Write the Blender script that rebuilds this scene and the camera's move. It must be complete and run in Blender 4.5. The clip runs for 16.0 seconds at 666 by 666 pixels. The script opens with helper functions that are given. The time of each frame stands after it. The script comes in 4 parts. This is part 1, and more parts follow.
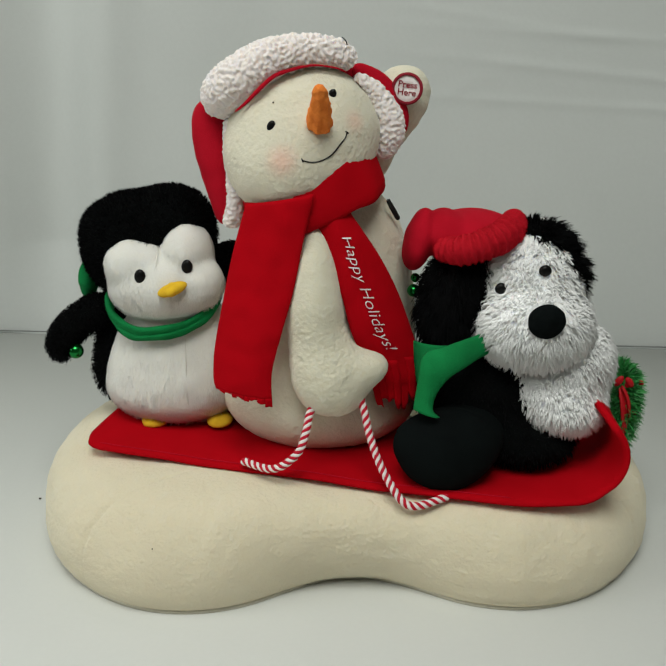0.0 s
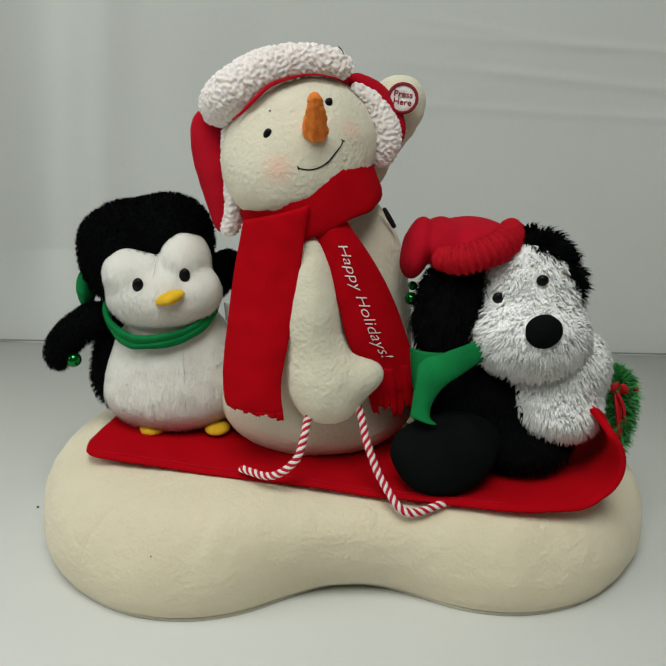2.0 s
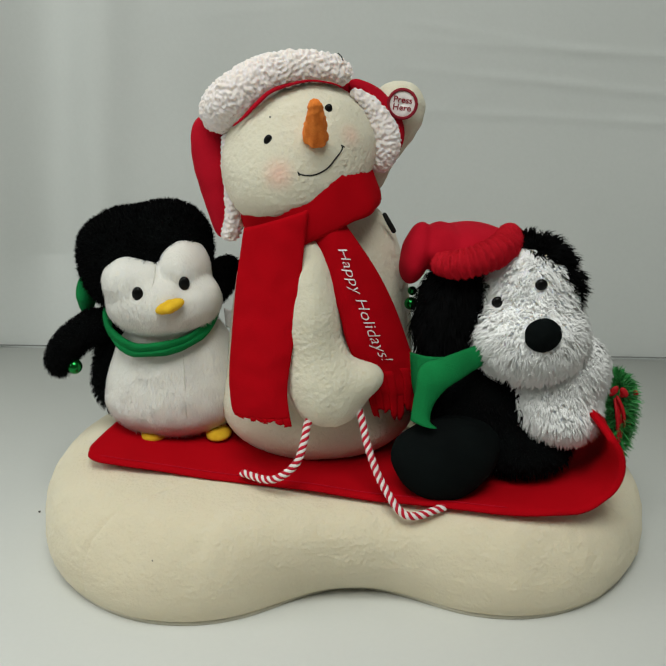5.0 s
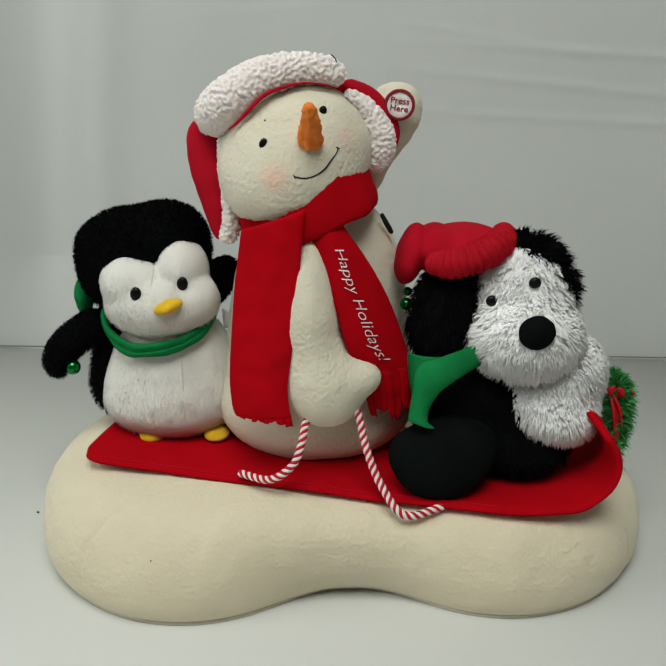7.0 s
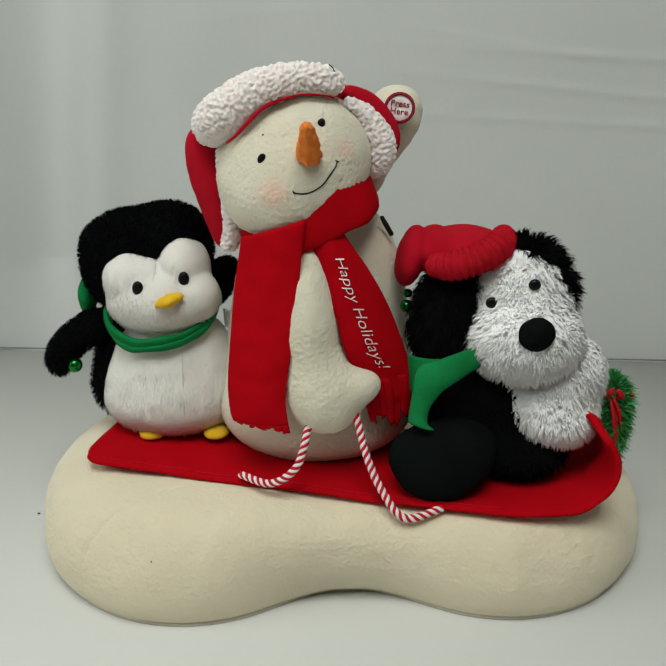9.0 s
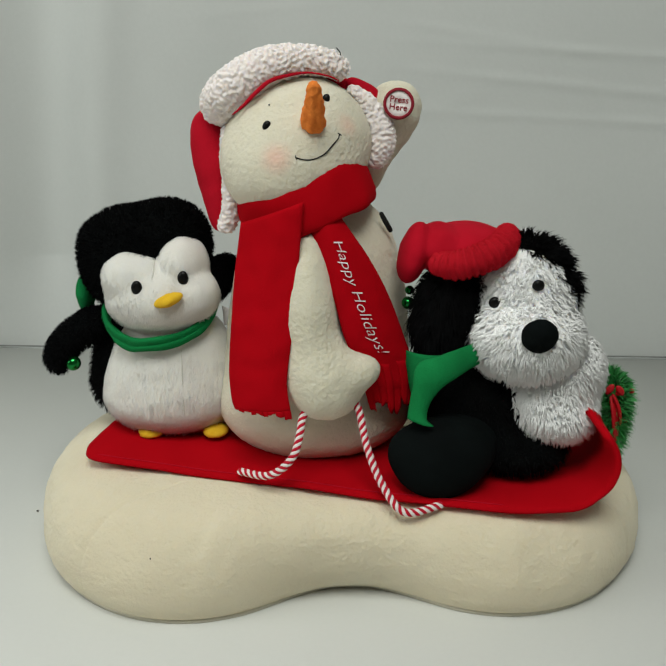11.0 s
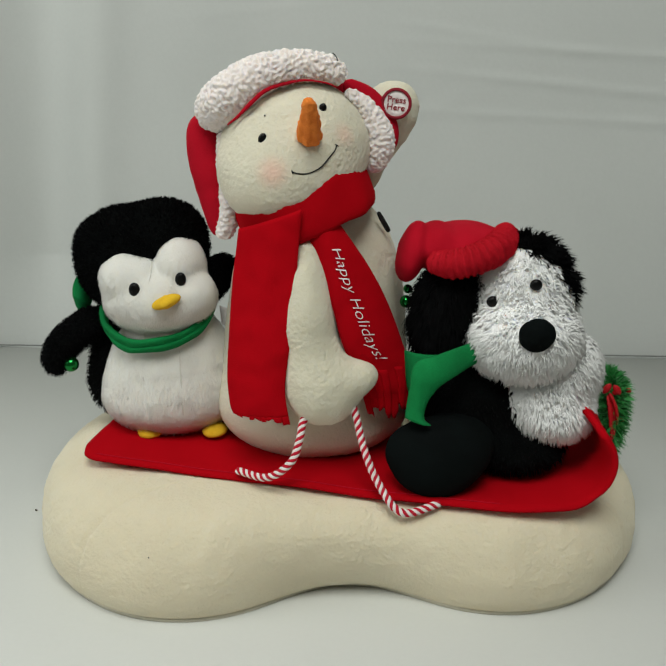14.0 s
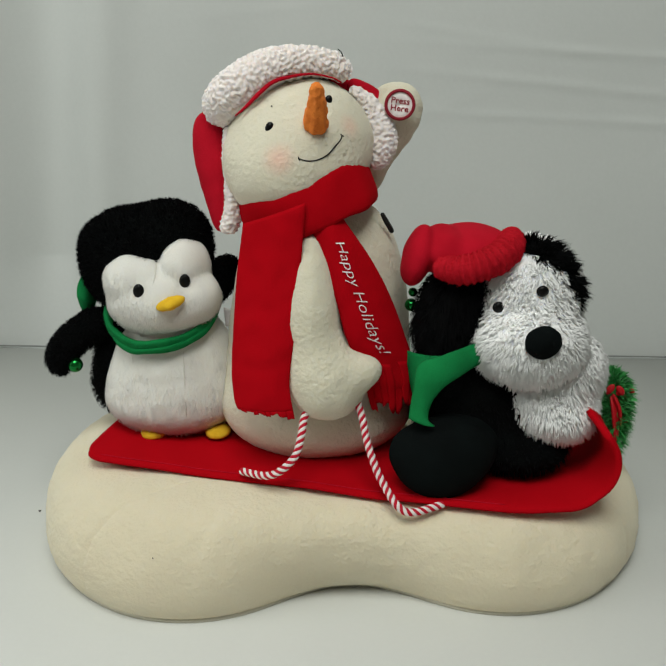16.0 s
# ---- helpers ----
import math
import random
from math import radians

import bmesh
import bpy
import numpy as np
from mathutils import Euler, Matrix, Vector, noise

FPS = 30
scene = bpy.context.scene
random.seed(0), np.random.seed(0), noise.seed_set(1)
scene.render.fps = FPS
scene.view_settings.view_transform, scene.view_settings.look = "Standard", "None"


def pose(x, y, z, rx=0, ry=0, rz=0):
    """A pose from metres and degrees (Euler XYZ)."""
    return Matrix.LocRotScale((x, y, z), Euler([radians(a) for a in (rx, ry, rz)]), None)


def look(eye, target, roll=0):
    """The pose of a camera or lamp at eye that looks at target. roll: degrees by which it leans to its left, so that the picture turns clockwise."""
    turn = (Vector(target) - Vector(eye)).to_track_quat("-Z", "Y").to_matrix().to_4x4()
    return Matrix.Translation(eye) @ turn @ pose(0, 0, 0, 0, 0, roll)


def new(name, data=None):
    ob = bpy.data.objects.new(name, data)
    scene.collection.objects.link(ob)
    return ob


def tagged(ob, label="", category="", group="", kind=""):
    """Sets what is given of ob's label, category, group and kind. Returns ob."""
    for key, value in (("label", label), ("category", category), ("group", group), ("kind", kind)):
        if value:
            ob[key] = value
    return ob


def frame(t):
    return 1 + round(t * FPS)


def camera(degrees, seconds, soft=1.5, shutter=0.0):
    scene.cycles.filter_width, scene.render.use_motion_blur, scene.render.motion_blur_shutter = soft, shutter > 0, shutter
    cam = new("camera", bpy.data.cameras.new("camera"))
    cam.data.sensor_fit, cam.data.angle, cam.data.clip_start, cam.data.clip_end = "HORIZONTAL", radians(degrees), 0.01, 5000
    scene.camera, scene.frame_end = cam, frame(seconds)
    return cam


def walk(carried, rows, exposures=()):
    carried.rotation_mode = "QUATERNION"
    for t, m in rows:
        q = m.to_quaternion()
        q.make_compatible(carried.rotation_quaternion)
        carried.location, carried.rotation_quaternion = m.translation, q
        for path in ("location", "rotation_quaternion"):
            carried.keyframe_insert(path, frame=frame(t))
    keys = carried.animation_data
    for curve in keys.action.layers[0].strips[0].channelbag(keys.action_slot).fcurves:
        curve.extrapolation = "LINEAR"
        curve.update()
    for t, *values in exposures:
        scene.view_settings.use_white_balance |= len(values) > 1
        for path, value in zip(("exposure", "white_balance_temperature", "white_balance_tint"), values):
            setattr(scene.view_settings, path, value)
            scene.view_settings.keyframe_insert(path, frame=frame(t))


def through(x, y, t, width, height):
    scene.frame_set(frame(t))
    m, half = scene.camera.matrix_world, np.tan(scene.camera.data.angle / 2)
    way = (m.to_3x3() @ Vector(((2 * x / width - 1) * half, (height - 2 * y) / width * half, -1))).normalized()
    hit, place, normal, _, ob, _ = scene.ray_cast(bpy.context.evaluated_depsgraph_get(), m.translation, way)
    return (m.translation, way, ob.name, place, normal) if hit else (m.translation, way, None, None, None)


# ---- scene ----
cam = camera(40, 16.0, soft=1.6)
walk(cam, [
    (0, pose(-0.0060, -0.5770, 0.3500, 70.00, 0.00, 0.00)),
    (0.5, pose(-0.0056, -0.5774, 0.3499, 70.10, 0.04, -0.11)),
    (1, pose(-0.0061, -0.5782, 0.3502, 70.23, 0.09, -0.08)),
    (1.5, pose(-0.0078, -0.5792, 0.3499, 70.39, 0.11, -0.27)),
    (2, pose(-0.0075, -0.5805, 0.3507, 70.53, 0.08, -0.38)),
    (2.5, pose(-0.0069, -0.5805, 0.3509, 70.61, 0.09, -0.40)),
    (3, pose(-0.0059, -0.5803, 0.3512, 70.52, 0.16, -0.31)),
    (3.5, pose(-0.0046, -0.5816, 0.3517, 70.57, 0.25, -0.21)),
    (4, pose(-0.0077, -0.5820, 0.3515, 70.71, 0.22, -0.31)),
    (6.5, pose(-0.0058, -0.5841, 0.3519, 70.84, 0.21, -0.39)),
    (7, pose(-0.0071, -0.5842, 0.3521, 70.83, 0.25, -0.52)),
    (7.5, pose(-0.0081, -0.5843, 0.3513, 70.94, 0.24, -0.55)),
    (8, pose(-0.0060, -0.5852, 0.3522, 70.96, 0.30, -0.43)),
    (8.5, pose(-0.0063, -0.5856, 0.3523, 71.02, 0.24, -0.43)),
    (9, pose(-0.0067, -0.5863, 0.3523, 71.00, 0.21, -0.45)),
    (11.5, pose(-0.0068, -0.5854, 0.3505, 70.82, 0.28, -0.57)),
    (12, pose(-0.0070, -0.5858, 0.3506, 70.74, 0.26, -0.63)),
    (12.5, pose(-0.0066, -0.5859, 0.3510, 70.76, 0.31, -0.50)),
    (13, pose(-0.0075, -0.5859, 0.3503, 70.84, 0.34, -0.51)),
    (13.5, pose(-0.0075, -0.5852, 0.3503, 70.84, 0.27, -0.58)),
    (14, pose(-0.0061, -0.5869, 0.3515, 70.84, 0.24, -0.60)),
    (14.5, pose(-0.0084, -0.5871, 0.3517, 70.81, 0.13, -0.78)),
    (15, pose(-0.0071, -0.5875, 0.3525, 70.77, 0.17, -0.62)),
    (15.5, pose(-0.0069, -0.5873, 0.3525, 70.80, 0.19, -0.62)),
    (16, pose(-0.0080, -0.5873, 0.3518, 70.88, 0.27, -0.56)),
])

# ---- light ----
scene.view_settings.exposure = 0.0
world = bpy.data.worlds.new("room_air")
world.use_nodes = True
world.node_tree.nodes["Background"].inputs["Color"].default_value = (0.9, 0.95, 0.9, 1)
world.node_tree.nodes["Background"].inputs["Strength"].default_value = 0.05
scene.world = world


def area_lamp(name, eye, target, size, power, color):
    data = bpy.data.lights.new(name, "AREA")
    data.shape, data.size, data.energy, data.color = "DISK", size, power, color
    lamp = new(name, data)
    lamp.matrix_world = look(eye, target)
    return lamp


# both lamps are unseen and added: soft light from the left and from overhead
area_lamp("window_light", (-1.5, -0.5, 1.0), (0, 0.05, 0.1), 0.9, 8.5, (0.97, 1.0, 0.95))
area_lamp("ceiling_light", (-0.05, -0.75, 1.58), (0, 0.1, 0.1), 1.0, 19.5, (0.97, 1.0, 0.95))


# ---- materials ----
def material(name, color, other=None, rough=0.9, patch=25.0, grain=900.0, bump=0.4, depth=0.0008, sheen=0.0, metal=0.0,
             stretch=(1, 1, 1), coat=0.0, fine=0.25, blush=(), gloss=0.2, through=0.0, detail=2.0, pile=0.0, deep=0.0):
    """Two scales of colour variation and two of relief, in metres of the object's own space."""
    m = bpy.data.materials.new(name)
    m.use_nodes = True
    nodes, links = m.node_tree.nodes, m.node_tree.links
    bsdf = nodes["Principled BSDF"]
    bsdf.inputs["Roughness"].default_value = rough
    bsdf.inputs["Metallic"].default_value = metal
    bsdf.inputs["Coat Weight"].default_value = coat
    bsdf.inputs["Specular IOR Level"].default_value = 0.5 if rough < 0.5 else gloss
    if deep:
        bsdf.inputs["Subsurface Weight"].default_value = deep
        bsdf.inputs["Subsurface Radius"].default_value = (1.0, 0.9, 0.75)
        bsdf.inputs["Subsurface Scale"].default_value = 0.0022
    if sheen:
        bsdf.inputs["Sheen Weight"].default_value = sheen
        bsdf.inputs["Sheen Roughness"].default_value = 0.5
        bsdf.inputs["Sheen Tint"].default_value = (*[min(1, c * 1.5 + 0.1) for c in color], 1)
    where = nodes.new("ShaderNodeTexCoord").outputs["Object"]
    mapping = nodes.new("ShaderNodeMapping")
    mapping.inputs["Scale"].default_value = stretch
    links.new(where, mapping.inputs["Vector"])

    def clouds(scale, detail):
        n = nodes.new("ShaderNodeTexNoise")
        n.inputs["Scale"].default_value, n.inputs["Detail"].default_value = scale, detail
        links.new(mapping.outputs["Vector"], n.inputs["Vector"])
        return n.outputs["Fac"]

    big, small = clouds(patch, 3), clouds(grain, detail)
    total = nodes.new("ShaderNodeMix")
    total.data_type = "FLOAT"
    total.inputs["Factor"].default_value = fine
    links.new(big, total.inputs[2])
    links.new(small, total.inputs[3])
    ramp = nodes.new("ShaderNodeValToRGB")
    ramp.color_ramp.elements[0].position, ramp.color_ramp.elements[1].position = 0.32, 0.68
    ramp.color_ramp.elements[0].color = (*(other or [c * 0.85 for c in color]), 1)
    ramp.color_ramp.elements[1].color = (*color, 1)
    links.new(total.outputs[0], ramp.inputs["Fac"])
    out = ramp.outputs["Color"]
    for centre, radius, tone in blush:
        away = nodes.new("ShaderNodeVectorMath")
        away.operation = "DISTANCE"
        away.inputs[1].default_value = centre
        links.new(where, away.inputs[0])
        amount = nodes.new("ShaderNodeMapRange")
        amount.interpolation_type = "SMOOTHSTEP"
        amount.inputs["From Min"].default_value, amount.inputs["From Max"].default_value = 0.0, radius
        amount.inputs["To Min"].default_value, amount.inputs["To Max"].default_value = 0.48, 0.0
        links.new(away.outputs["Value"], amount.inputs["Value"])
        mix = nodes.new("ShaderNodeMix")
        mix.data_type = "RGBA"
        mix.inputs[7].default_value = (*tone, 1)
        links.new(amount.outputs["Result"], mix.inputs["Factor"])
        links.new(out, mix.inputs[6])
        out = mix.outputs[2]
    links.new(out, bsdf.inputs["Base Color"])
    if through:
        thin = nodes.new("ShaderNodeBsdfTranslucent")
        both = nodes.new("ShaderNodeMixShader")
        both.inputs["Fac"].default_value = through
        links.new(out, thin.inputs["Color"])
        links.new(bsdf.outputs[0], both.inputs[1])
        links.new(thin.outputs[0], both.inputs[2])
        links.new(both.outputs[0], nodes["Material Output"].inputs["Surface"])
    if bump:
        relief = nodes.new("ShaderNodeBump")
        relief.inputs["Strength"].default_value, relief.inputs["Distance"].default_value = bump, depth
        height = small
        if pile:
            jitter = nodes.new("ShaderNodeTexNoise")
            jitter.inputs["Scale"].default_value = pile * 0.6
            links.new(mapping.outputs["Vector"], jitter.inputs["Vector"])
            shift = nodes.new("ShaderNodeVectorMath")
            shift.operation = "MULTIPLY_ADD"
            shift.inputs[1].default_value = (0.8 / pile,) * 3
            links.new(jitter.outputs["Color"], shift.inputs[0])
            links.new(mapping.outputs["Vector"], shift.inputs[2])
            tufts = nodes.new("ShaderNodeTexNoise")
            tufts.inputs["Scale"].default_value, tufts.inputs["Detail"].default_value = pile * 0.55, 1.5
            tufts.inputs["Roughness"].default_value = 0.6
            links.new(shift.outputs[0], tufts.inputs["Vector"])
            height = tufts.outputs["Fac"]
        links.new(height, relief.inputs["Height"])
        links.new(relief.outputs["Normal"], bsdf.inputs["Normal"])
    return m


SNOW = material("cream_fleece", (0.73, 0.66, 0.50), (0.68, 0.61, 0.455), patch=18, grain=1000, bump=0.8, depth=0.0008, sheen=0.1, detail=1.0, pile=760, deep=0.5)
FLEECE = material("ivory_fleece", (0.69, 0.65, 0.525), (0.64, 0.605, 0.48), patch=30, grain=1000, bump=0.8, depth=0.0009, sheen=0.1, detail=1.0, pile=760, deep=0.5)
FACE = material("ivory_fleece_face", (0.69, 0.65, 0.525), (0.65, 0.61, 0.49), patch=30, grain=1000, bump=0.8, depth=0.0009, sheen=0.1, detail=1.0, pile=760, deep=0.5,
                blush=(((-0.0150, -0.060, 0.028), 0.0135, (0.84, 0.42, 0.34)), ((0.030, -0.046, 0.050), 0.012, (0.85, 0.42, 0.33))))
SHERPA = material("pinkish_white_sherpa", (0.83, 0.77, 0.75), (0.77, 0.70, 0.68), patch=260, grain=900, bump=0.8, depth=0.0007, sheen=0.2, pile=520, deep=0.6)
RED = material("red_felt", (0.42, 0.002, 0.007), (0.37, 0.002, 0.006), patch=30, grain=1100, bump=0.4, depth=0.0004, gloss=0.03)
HAT_RED = material("crimson_felt", (0.47, 0.006, 0.020), (0.38, 0.004, 0.014), patch=40, grain=1000, bump=0.5, depth=0.0006, gloss=0.08)
KNIT = material("red_ribbed_velour", (0.50, 0.010, 0.022), (0.39, 0.006, 0.014), patch=60, grain=800, bump=0.7, depth=0.0009, gloss=0.08)
GREEN = material("green_felt", (0.008, 0.21, 0.058), (0.006, 0.16, 0.044), patch=40, grain=1000, bump=0.6, depth=0.0007, gloss=0.08)
BLACK = material("black_plush", (0.003, 0.004, 0.004), (0.002, 0.002, 0.002), patch=60, grain=900, bump=0.5, depth=0.001, gloss=0.03)
BLACK_FUR = material("black_fur", (0.0035, 0.004, 0.0045), (0.002, 0.002, 0.002), rough=0.8, bump=0, gloss=0.05)
BLACK_SUEDE = material("black_suede", (0.004, 0.006, 0.006), (0.003, 0.004, 0.004), patch=50, grain=1200, bump=0.3, depth=0.0004, gloss=0.04)
WHITE = material("white_plush", (0.76, 0.75, 0.70), (0.71, 0.69, 0.64), patch=40, grain=800, bump=0.6, depth=0.0008, stretch=(1, 1, 0.35), sheen=0.15, deep=0.4)
SHAG_SKIN = material("white_shag", (0.93, 0.93, 0.92), (0.90, 0.90, 0.89), patch=90, grain=700, bump=0.6, depth=0.001, deep=0.5)
WHITE_FUR = material("white_fur", (0.93, 0.93, 0.92), (0.89, 0.89, 0.88), rough=0.8, patch=90, bump=0)
KNIT_NAP = material("velour_nap", (0.54, 0.010, 0.022), (0.42, 0.006, 0.014), patch=60, bump=0, through=0.1, gloss=0.05)
YELLOW = material("yellow_felt", (0.80, 0.52, 0.03), (0.68, 0.38, 0.015), patch=160, grain=1200, bump=0.7, depth=0.0005)
ORANGE = material("orange_felt", (0.93, 0.28, 0.05), (0.74, 0.18, 0.027), patch=150, grain=900, bump=0.7, depth=0.0008)
THREAD = material("black_thread", (0.012, 0.012, 0.012), rough=0.6, patch=400, grain=3000, bump=0.3, depth=0.0002)
BEAD = material("black_bead", (0.004, 0.004, 0.004), rough=0.3, patch=100, bump=0)
BEAD.node_tree.nodes["Principled BSDF"].inputs["Specular IOR Level"].default_value = 0.15
LETTER = material("white_embroidery", (0.85, 0.80, 0.78), rough=0.7, patch=300, grain=2500, bump=0.4, depth=0.0003)
RING = material("dark_red_embroidery", (0.26, 0.012, 0.025), rough=0.7, patch=300, grain=2500, bump=0.4, depth=0.0003)
CORD_RED = material("red_cord", (0.52, 0.01, 0.03), rough=0.7, patch=300, grain=2500, bump=0.4, depth=0.0003)
CORD_WHITE = material("white_cord", (0.85, 0.80, 0.78), rough=0.7, patch=300, grain=2500, bump=0.4, depth=0.0003)
TINSEL = material("green_tinsel", (0.04, 0.33, 0.07), (0.015, 0.15, 0.03), rough=0.45, patch=120, bump=0)
RIBBON = material("red_satin", (0.46, 0.006, 0.012), rough=0.55, patch=60, grain=1500, bump=0.2, depth=0.0002)
BELL = material("green_metal", (0.01, 0.20, 0.04), rough=0.15, metal=0.9, bump=0)
SEAM = material("seam_thread", (0.66, 0.64, 0.58), (0.60, 0.58, 0.52), patch=200, bump=0.5)
PLASTIC = material("cream_plastic", (0.70, 0.66, 0.54), rough=0.5, patch=20, bump=0)
TABLE = material("white_laminate", (0.68, 0.69, 0.665), (0.65, 0.66, 0.635), rough=0.6, patch=5, grain=300, bump=0.05, depth=0.0003)
SHEET = material("white_backdrop", (0.59, 0.61, 0.595), (0.55, 0.57, 0.555), rough=0.8, patch=5, grain=260, bump=0.12, depth=0.0006)
PAINT = material("wall_paint", (0.72, 0.72, 0.68), rough=0.9, patch=2, grain=80, bump=0.1)
CARPET = material("floor_grey", (0.30, 0.28, 0.25), rough=0.9, patch=3, grain=200, bump=0.3)
JOINT_LINE = material("grey_joint_line", (0.22, 0.23, 0.22), rough=0.9, patch=30, bump=0)
CRUMB = material("grey_crumb", (0.12, 0.11, 0.10), rough=0.9, bump=0)

# ---- shape tools ----
HOME = {}


def thing(name, at, label, category, group="", kind=""):
    ob = tagged(new(name), label, category, group, kind)
    ob.empty_display_size = 0.02
    ob.location = at
    HOME[ob] = Vector(at)
    return ob


def part(name, shape, mat, parent, label="", pivot=None, kind="", flat=False):
    """One mesh object under parent. shape: corners in world metres, faces and maybe normals; pivot: where its origin lies."""
    verts, faces = shape[:2]
    origin = Vector(pivot) if pivot is not None else HOME[parent].copy()
    mesh = bpy.data.meshes.new(name)
    mesh.from_pydata((np.asarray(verts, float) - np.array(origin)).tolist(), [], [list(map(int, f)) for f in faces])
    mesh.materials.append(mat)
    if not flat:
        mesh.polygons.foreach_set("use_smooth", [True] * len(mesh.polygons))
    mesh.update()
    if len(shape) > 2:
        mesh.normals_split_custom_set_from_vertices(shape[2].tolist())
    ob = new(name, mesh)
    HOME[ob] = origin
    if parent is not None:
        ob.parent = parent
        ob.location = origin - HOME[parent]
    else:
        ob.location = origin
    return tagged(ob, label, kind=kind)


def ico(sub):
    bm = bmesh.new()
    bmesh.ops.create_icosphere(bm, subdivisions=sub, radius=1.0)
    bm.verts.ensure_lookup_table()
    v = np.array([x.co[:] for x in bm.verts])
    f = np.array([[y.index for y in x.verts] for x in bm.faces])
    bm.free()
    return v / np.linalg.norm(v, axis=1)[:, None], f


SPHERES = {n: ico(n) for n in (3, 4, 5, 6, 7)}


def turn(rx, ry, rz):
    return np.array(Euler([radians(a) for a in (rx, ry, rz)]).to_matrix())


def distance(p, balls, k):
    """Rough signed distance to a smooth union of ellipsoids (centre, radii, optional turn in degrees)."""
    total = None
    for ball in balls:
        c, r = np.array(ball[0]), np.array(ball[1])
        q = p - c
        if len(ball) > 2:
            q = q @ turn(*ball[2])
        d = (np.linalg.norm(q / r, axis=1) - 1) * r.min()
        if total is None:
            total = d
        else:
            h = np.clip(0.5 + 0.5 * (d - total) / k, 0, 1)
            total = d * (1 - h) + total * h - k * h * (1 - h)
    return total


def pile(p):
    """Uneven height of fleece at a point: small tufts in larger drifts."""
    p = Vector(p)
    return (noise.noise(p * 360) + 0.5 * noise.noise(p * 560)) * (0.75 + 0.5 * noise.noise(p * 45))


def plush(centre, balls, k=0.008, sub=6, lumps=0.0, scale=60.0, floor=None, fuzz=0.0):
    """Closed stuffed shape: a smooth union of ellipsoids, seen from centre, with soft lumps and a curly pile."""
    way, faces = SPHERES[sub]
    centre = np.array(centre)
    low, high = np.zeros(len(way)), np.full(len(way), 0.4)
    for _ in range(24):
        mid = (low + high) / 2
        inside = distance(centre + way * mid[:, None], balls, k) < 0
        low, high = np.where(inside, mid, low), np.where(inside, high, mid)
    v = centre + way * low[:, None]
    if lumps:
        v = v + way * np.array([noise.noise(Vector(p) * scale) for p in v])[:, None] * lumps
    if fuzz:
        v = v + way * np.array([pile(p) for p in v])[:, None] * fuzz
    if floor is not None:
        v[:, 2] = np.maximum(v[:, 2], floor)
    return v, faces


def front(x, z, balls, k=0.008, lift=0.0):
    """The foremost point (least y) of such a shape at x, z."""
    ys = np.linspace(-0.14, 0.08, 441)
    p = np.stack([np.full_like(ys, x), ys, np.full_like(ys, z)], 1)
    hit = np.nonzero(distance(p, balls, k) < 0)[0]
    return np.array((x, (ys[hit[0]] if len(hit) else 0.0) - lift, z))


def smooth_path(points, n):
    """Catmull-Rom through points (rows of any length)."""
    p = np.array(points, float)
    p = np.vstack([2 * p[0] - p[1], p, 2 * p[-1] - p[-2]])
    out = []
    for s in np.linspace(0, len(p) - 3 - 1e-9, n):
        i, t = int(s), s - int(s)
        a, b, c, d = p[i:i + 4]
        out.append(0.5 * (2 * b + (c - a) * t + (2 * a - 5 * b + 4 * c - d) * t * t + (3 * b - a - 3 * c + d) * t ** 3))
    return np.array(out)


def frames(path):
    """Tangent and two normals along a path, carried without twist."""
    t = np.gradient(path, axis=0)
    t /= np.linalg.norm(t, axis=1)[:, None]
    n = np.cross(t[0], (0.31, 0.2, 0.93))
    rows = []
    for d in t:
        n = n - d * (n @ d)
        n /= np.linalg.norm(n)
        rows.append((d, n, np.cross(d, n)))
    return rows


def grid_faces(rows, cols, wrap):
    f = []
    for i in range(rows - 1):
        for j in range(cols if wrap else cols - 1):
            a, b = i * cols + j, i * cols + (j + 1) % cols
            f.append((a, b, b + cols, a + cols))
    return f


def tube(points, radii, n=40, seg=16, squash=(1, 1), lumps=0.0, scale=300.0, ribs=0, rib=0.0, closed_ends=True, flutes=0, flute=0.0):
    """Round sweep along a path, its radius running through radii; ends are rounded off."""
    path, r = smooth_path(points, n), smooth_path([[x] for x in radii], n)[:, 0]
    if closed_ends:
        u = np.linspace(0, 1, n)
        edge = np.minimum(u, 1 - u) * np.linalg.norm(np.diff(path, axis=0), axis=1).sum()
        r = r * np.sqrt(np.clip(1 - (1 - np.clip(edge / np.maximum(r, 1e-5), 0, 1)) ** 2, 0.0025, 1))
    if ribs:
        r = r * (1 + rib * np.sin(np.linspace(0, ribs * 2 * math.pi, n)))
    v = []
    for p, (t, a, b), rad in zip(path, frames(path), r):
        for j in range(seg):
            q = 2 * math.pi * j / seg
            way = (a * math.cos(q) * squash[0] + b * math.sin(q) * squash[1]) * (1 + flute * math.cos(flutes * q + 0.7))
            w = p + way * rad
            if lumps:
                w = w + way * lumps * noise.noise(Vector(w) * scale)
            v.append(w)
    f = grid_faces(n, seg, True) + [tuple(range(seg))[::-1], tuple(range((n - 1) * seg, n * seg))]
    return np.array(v), f


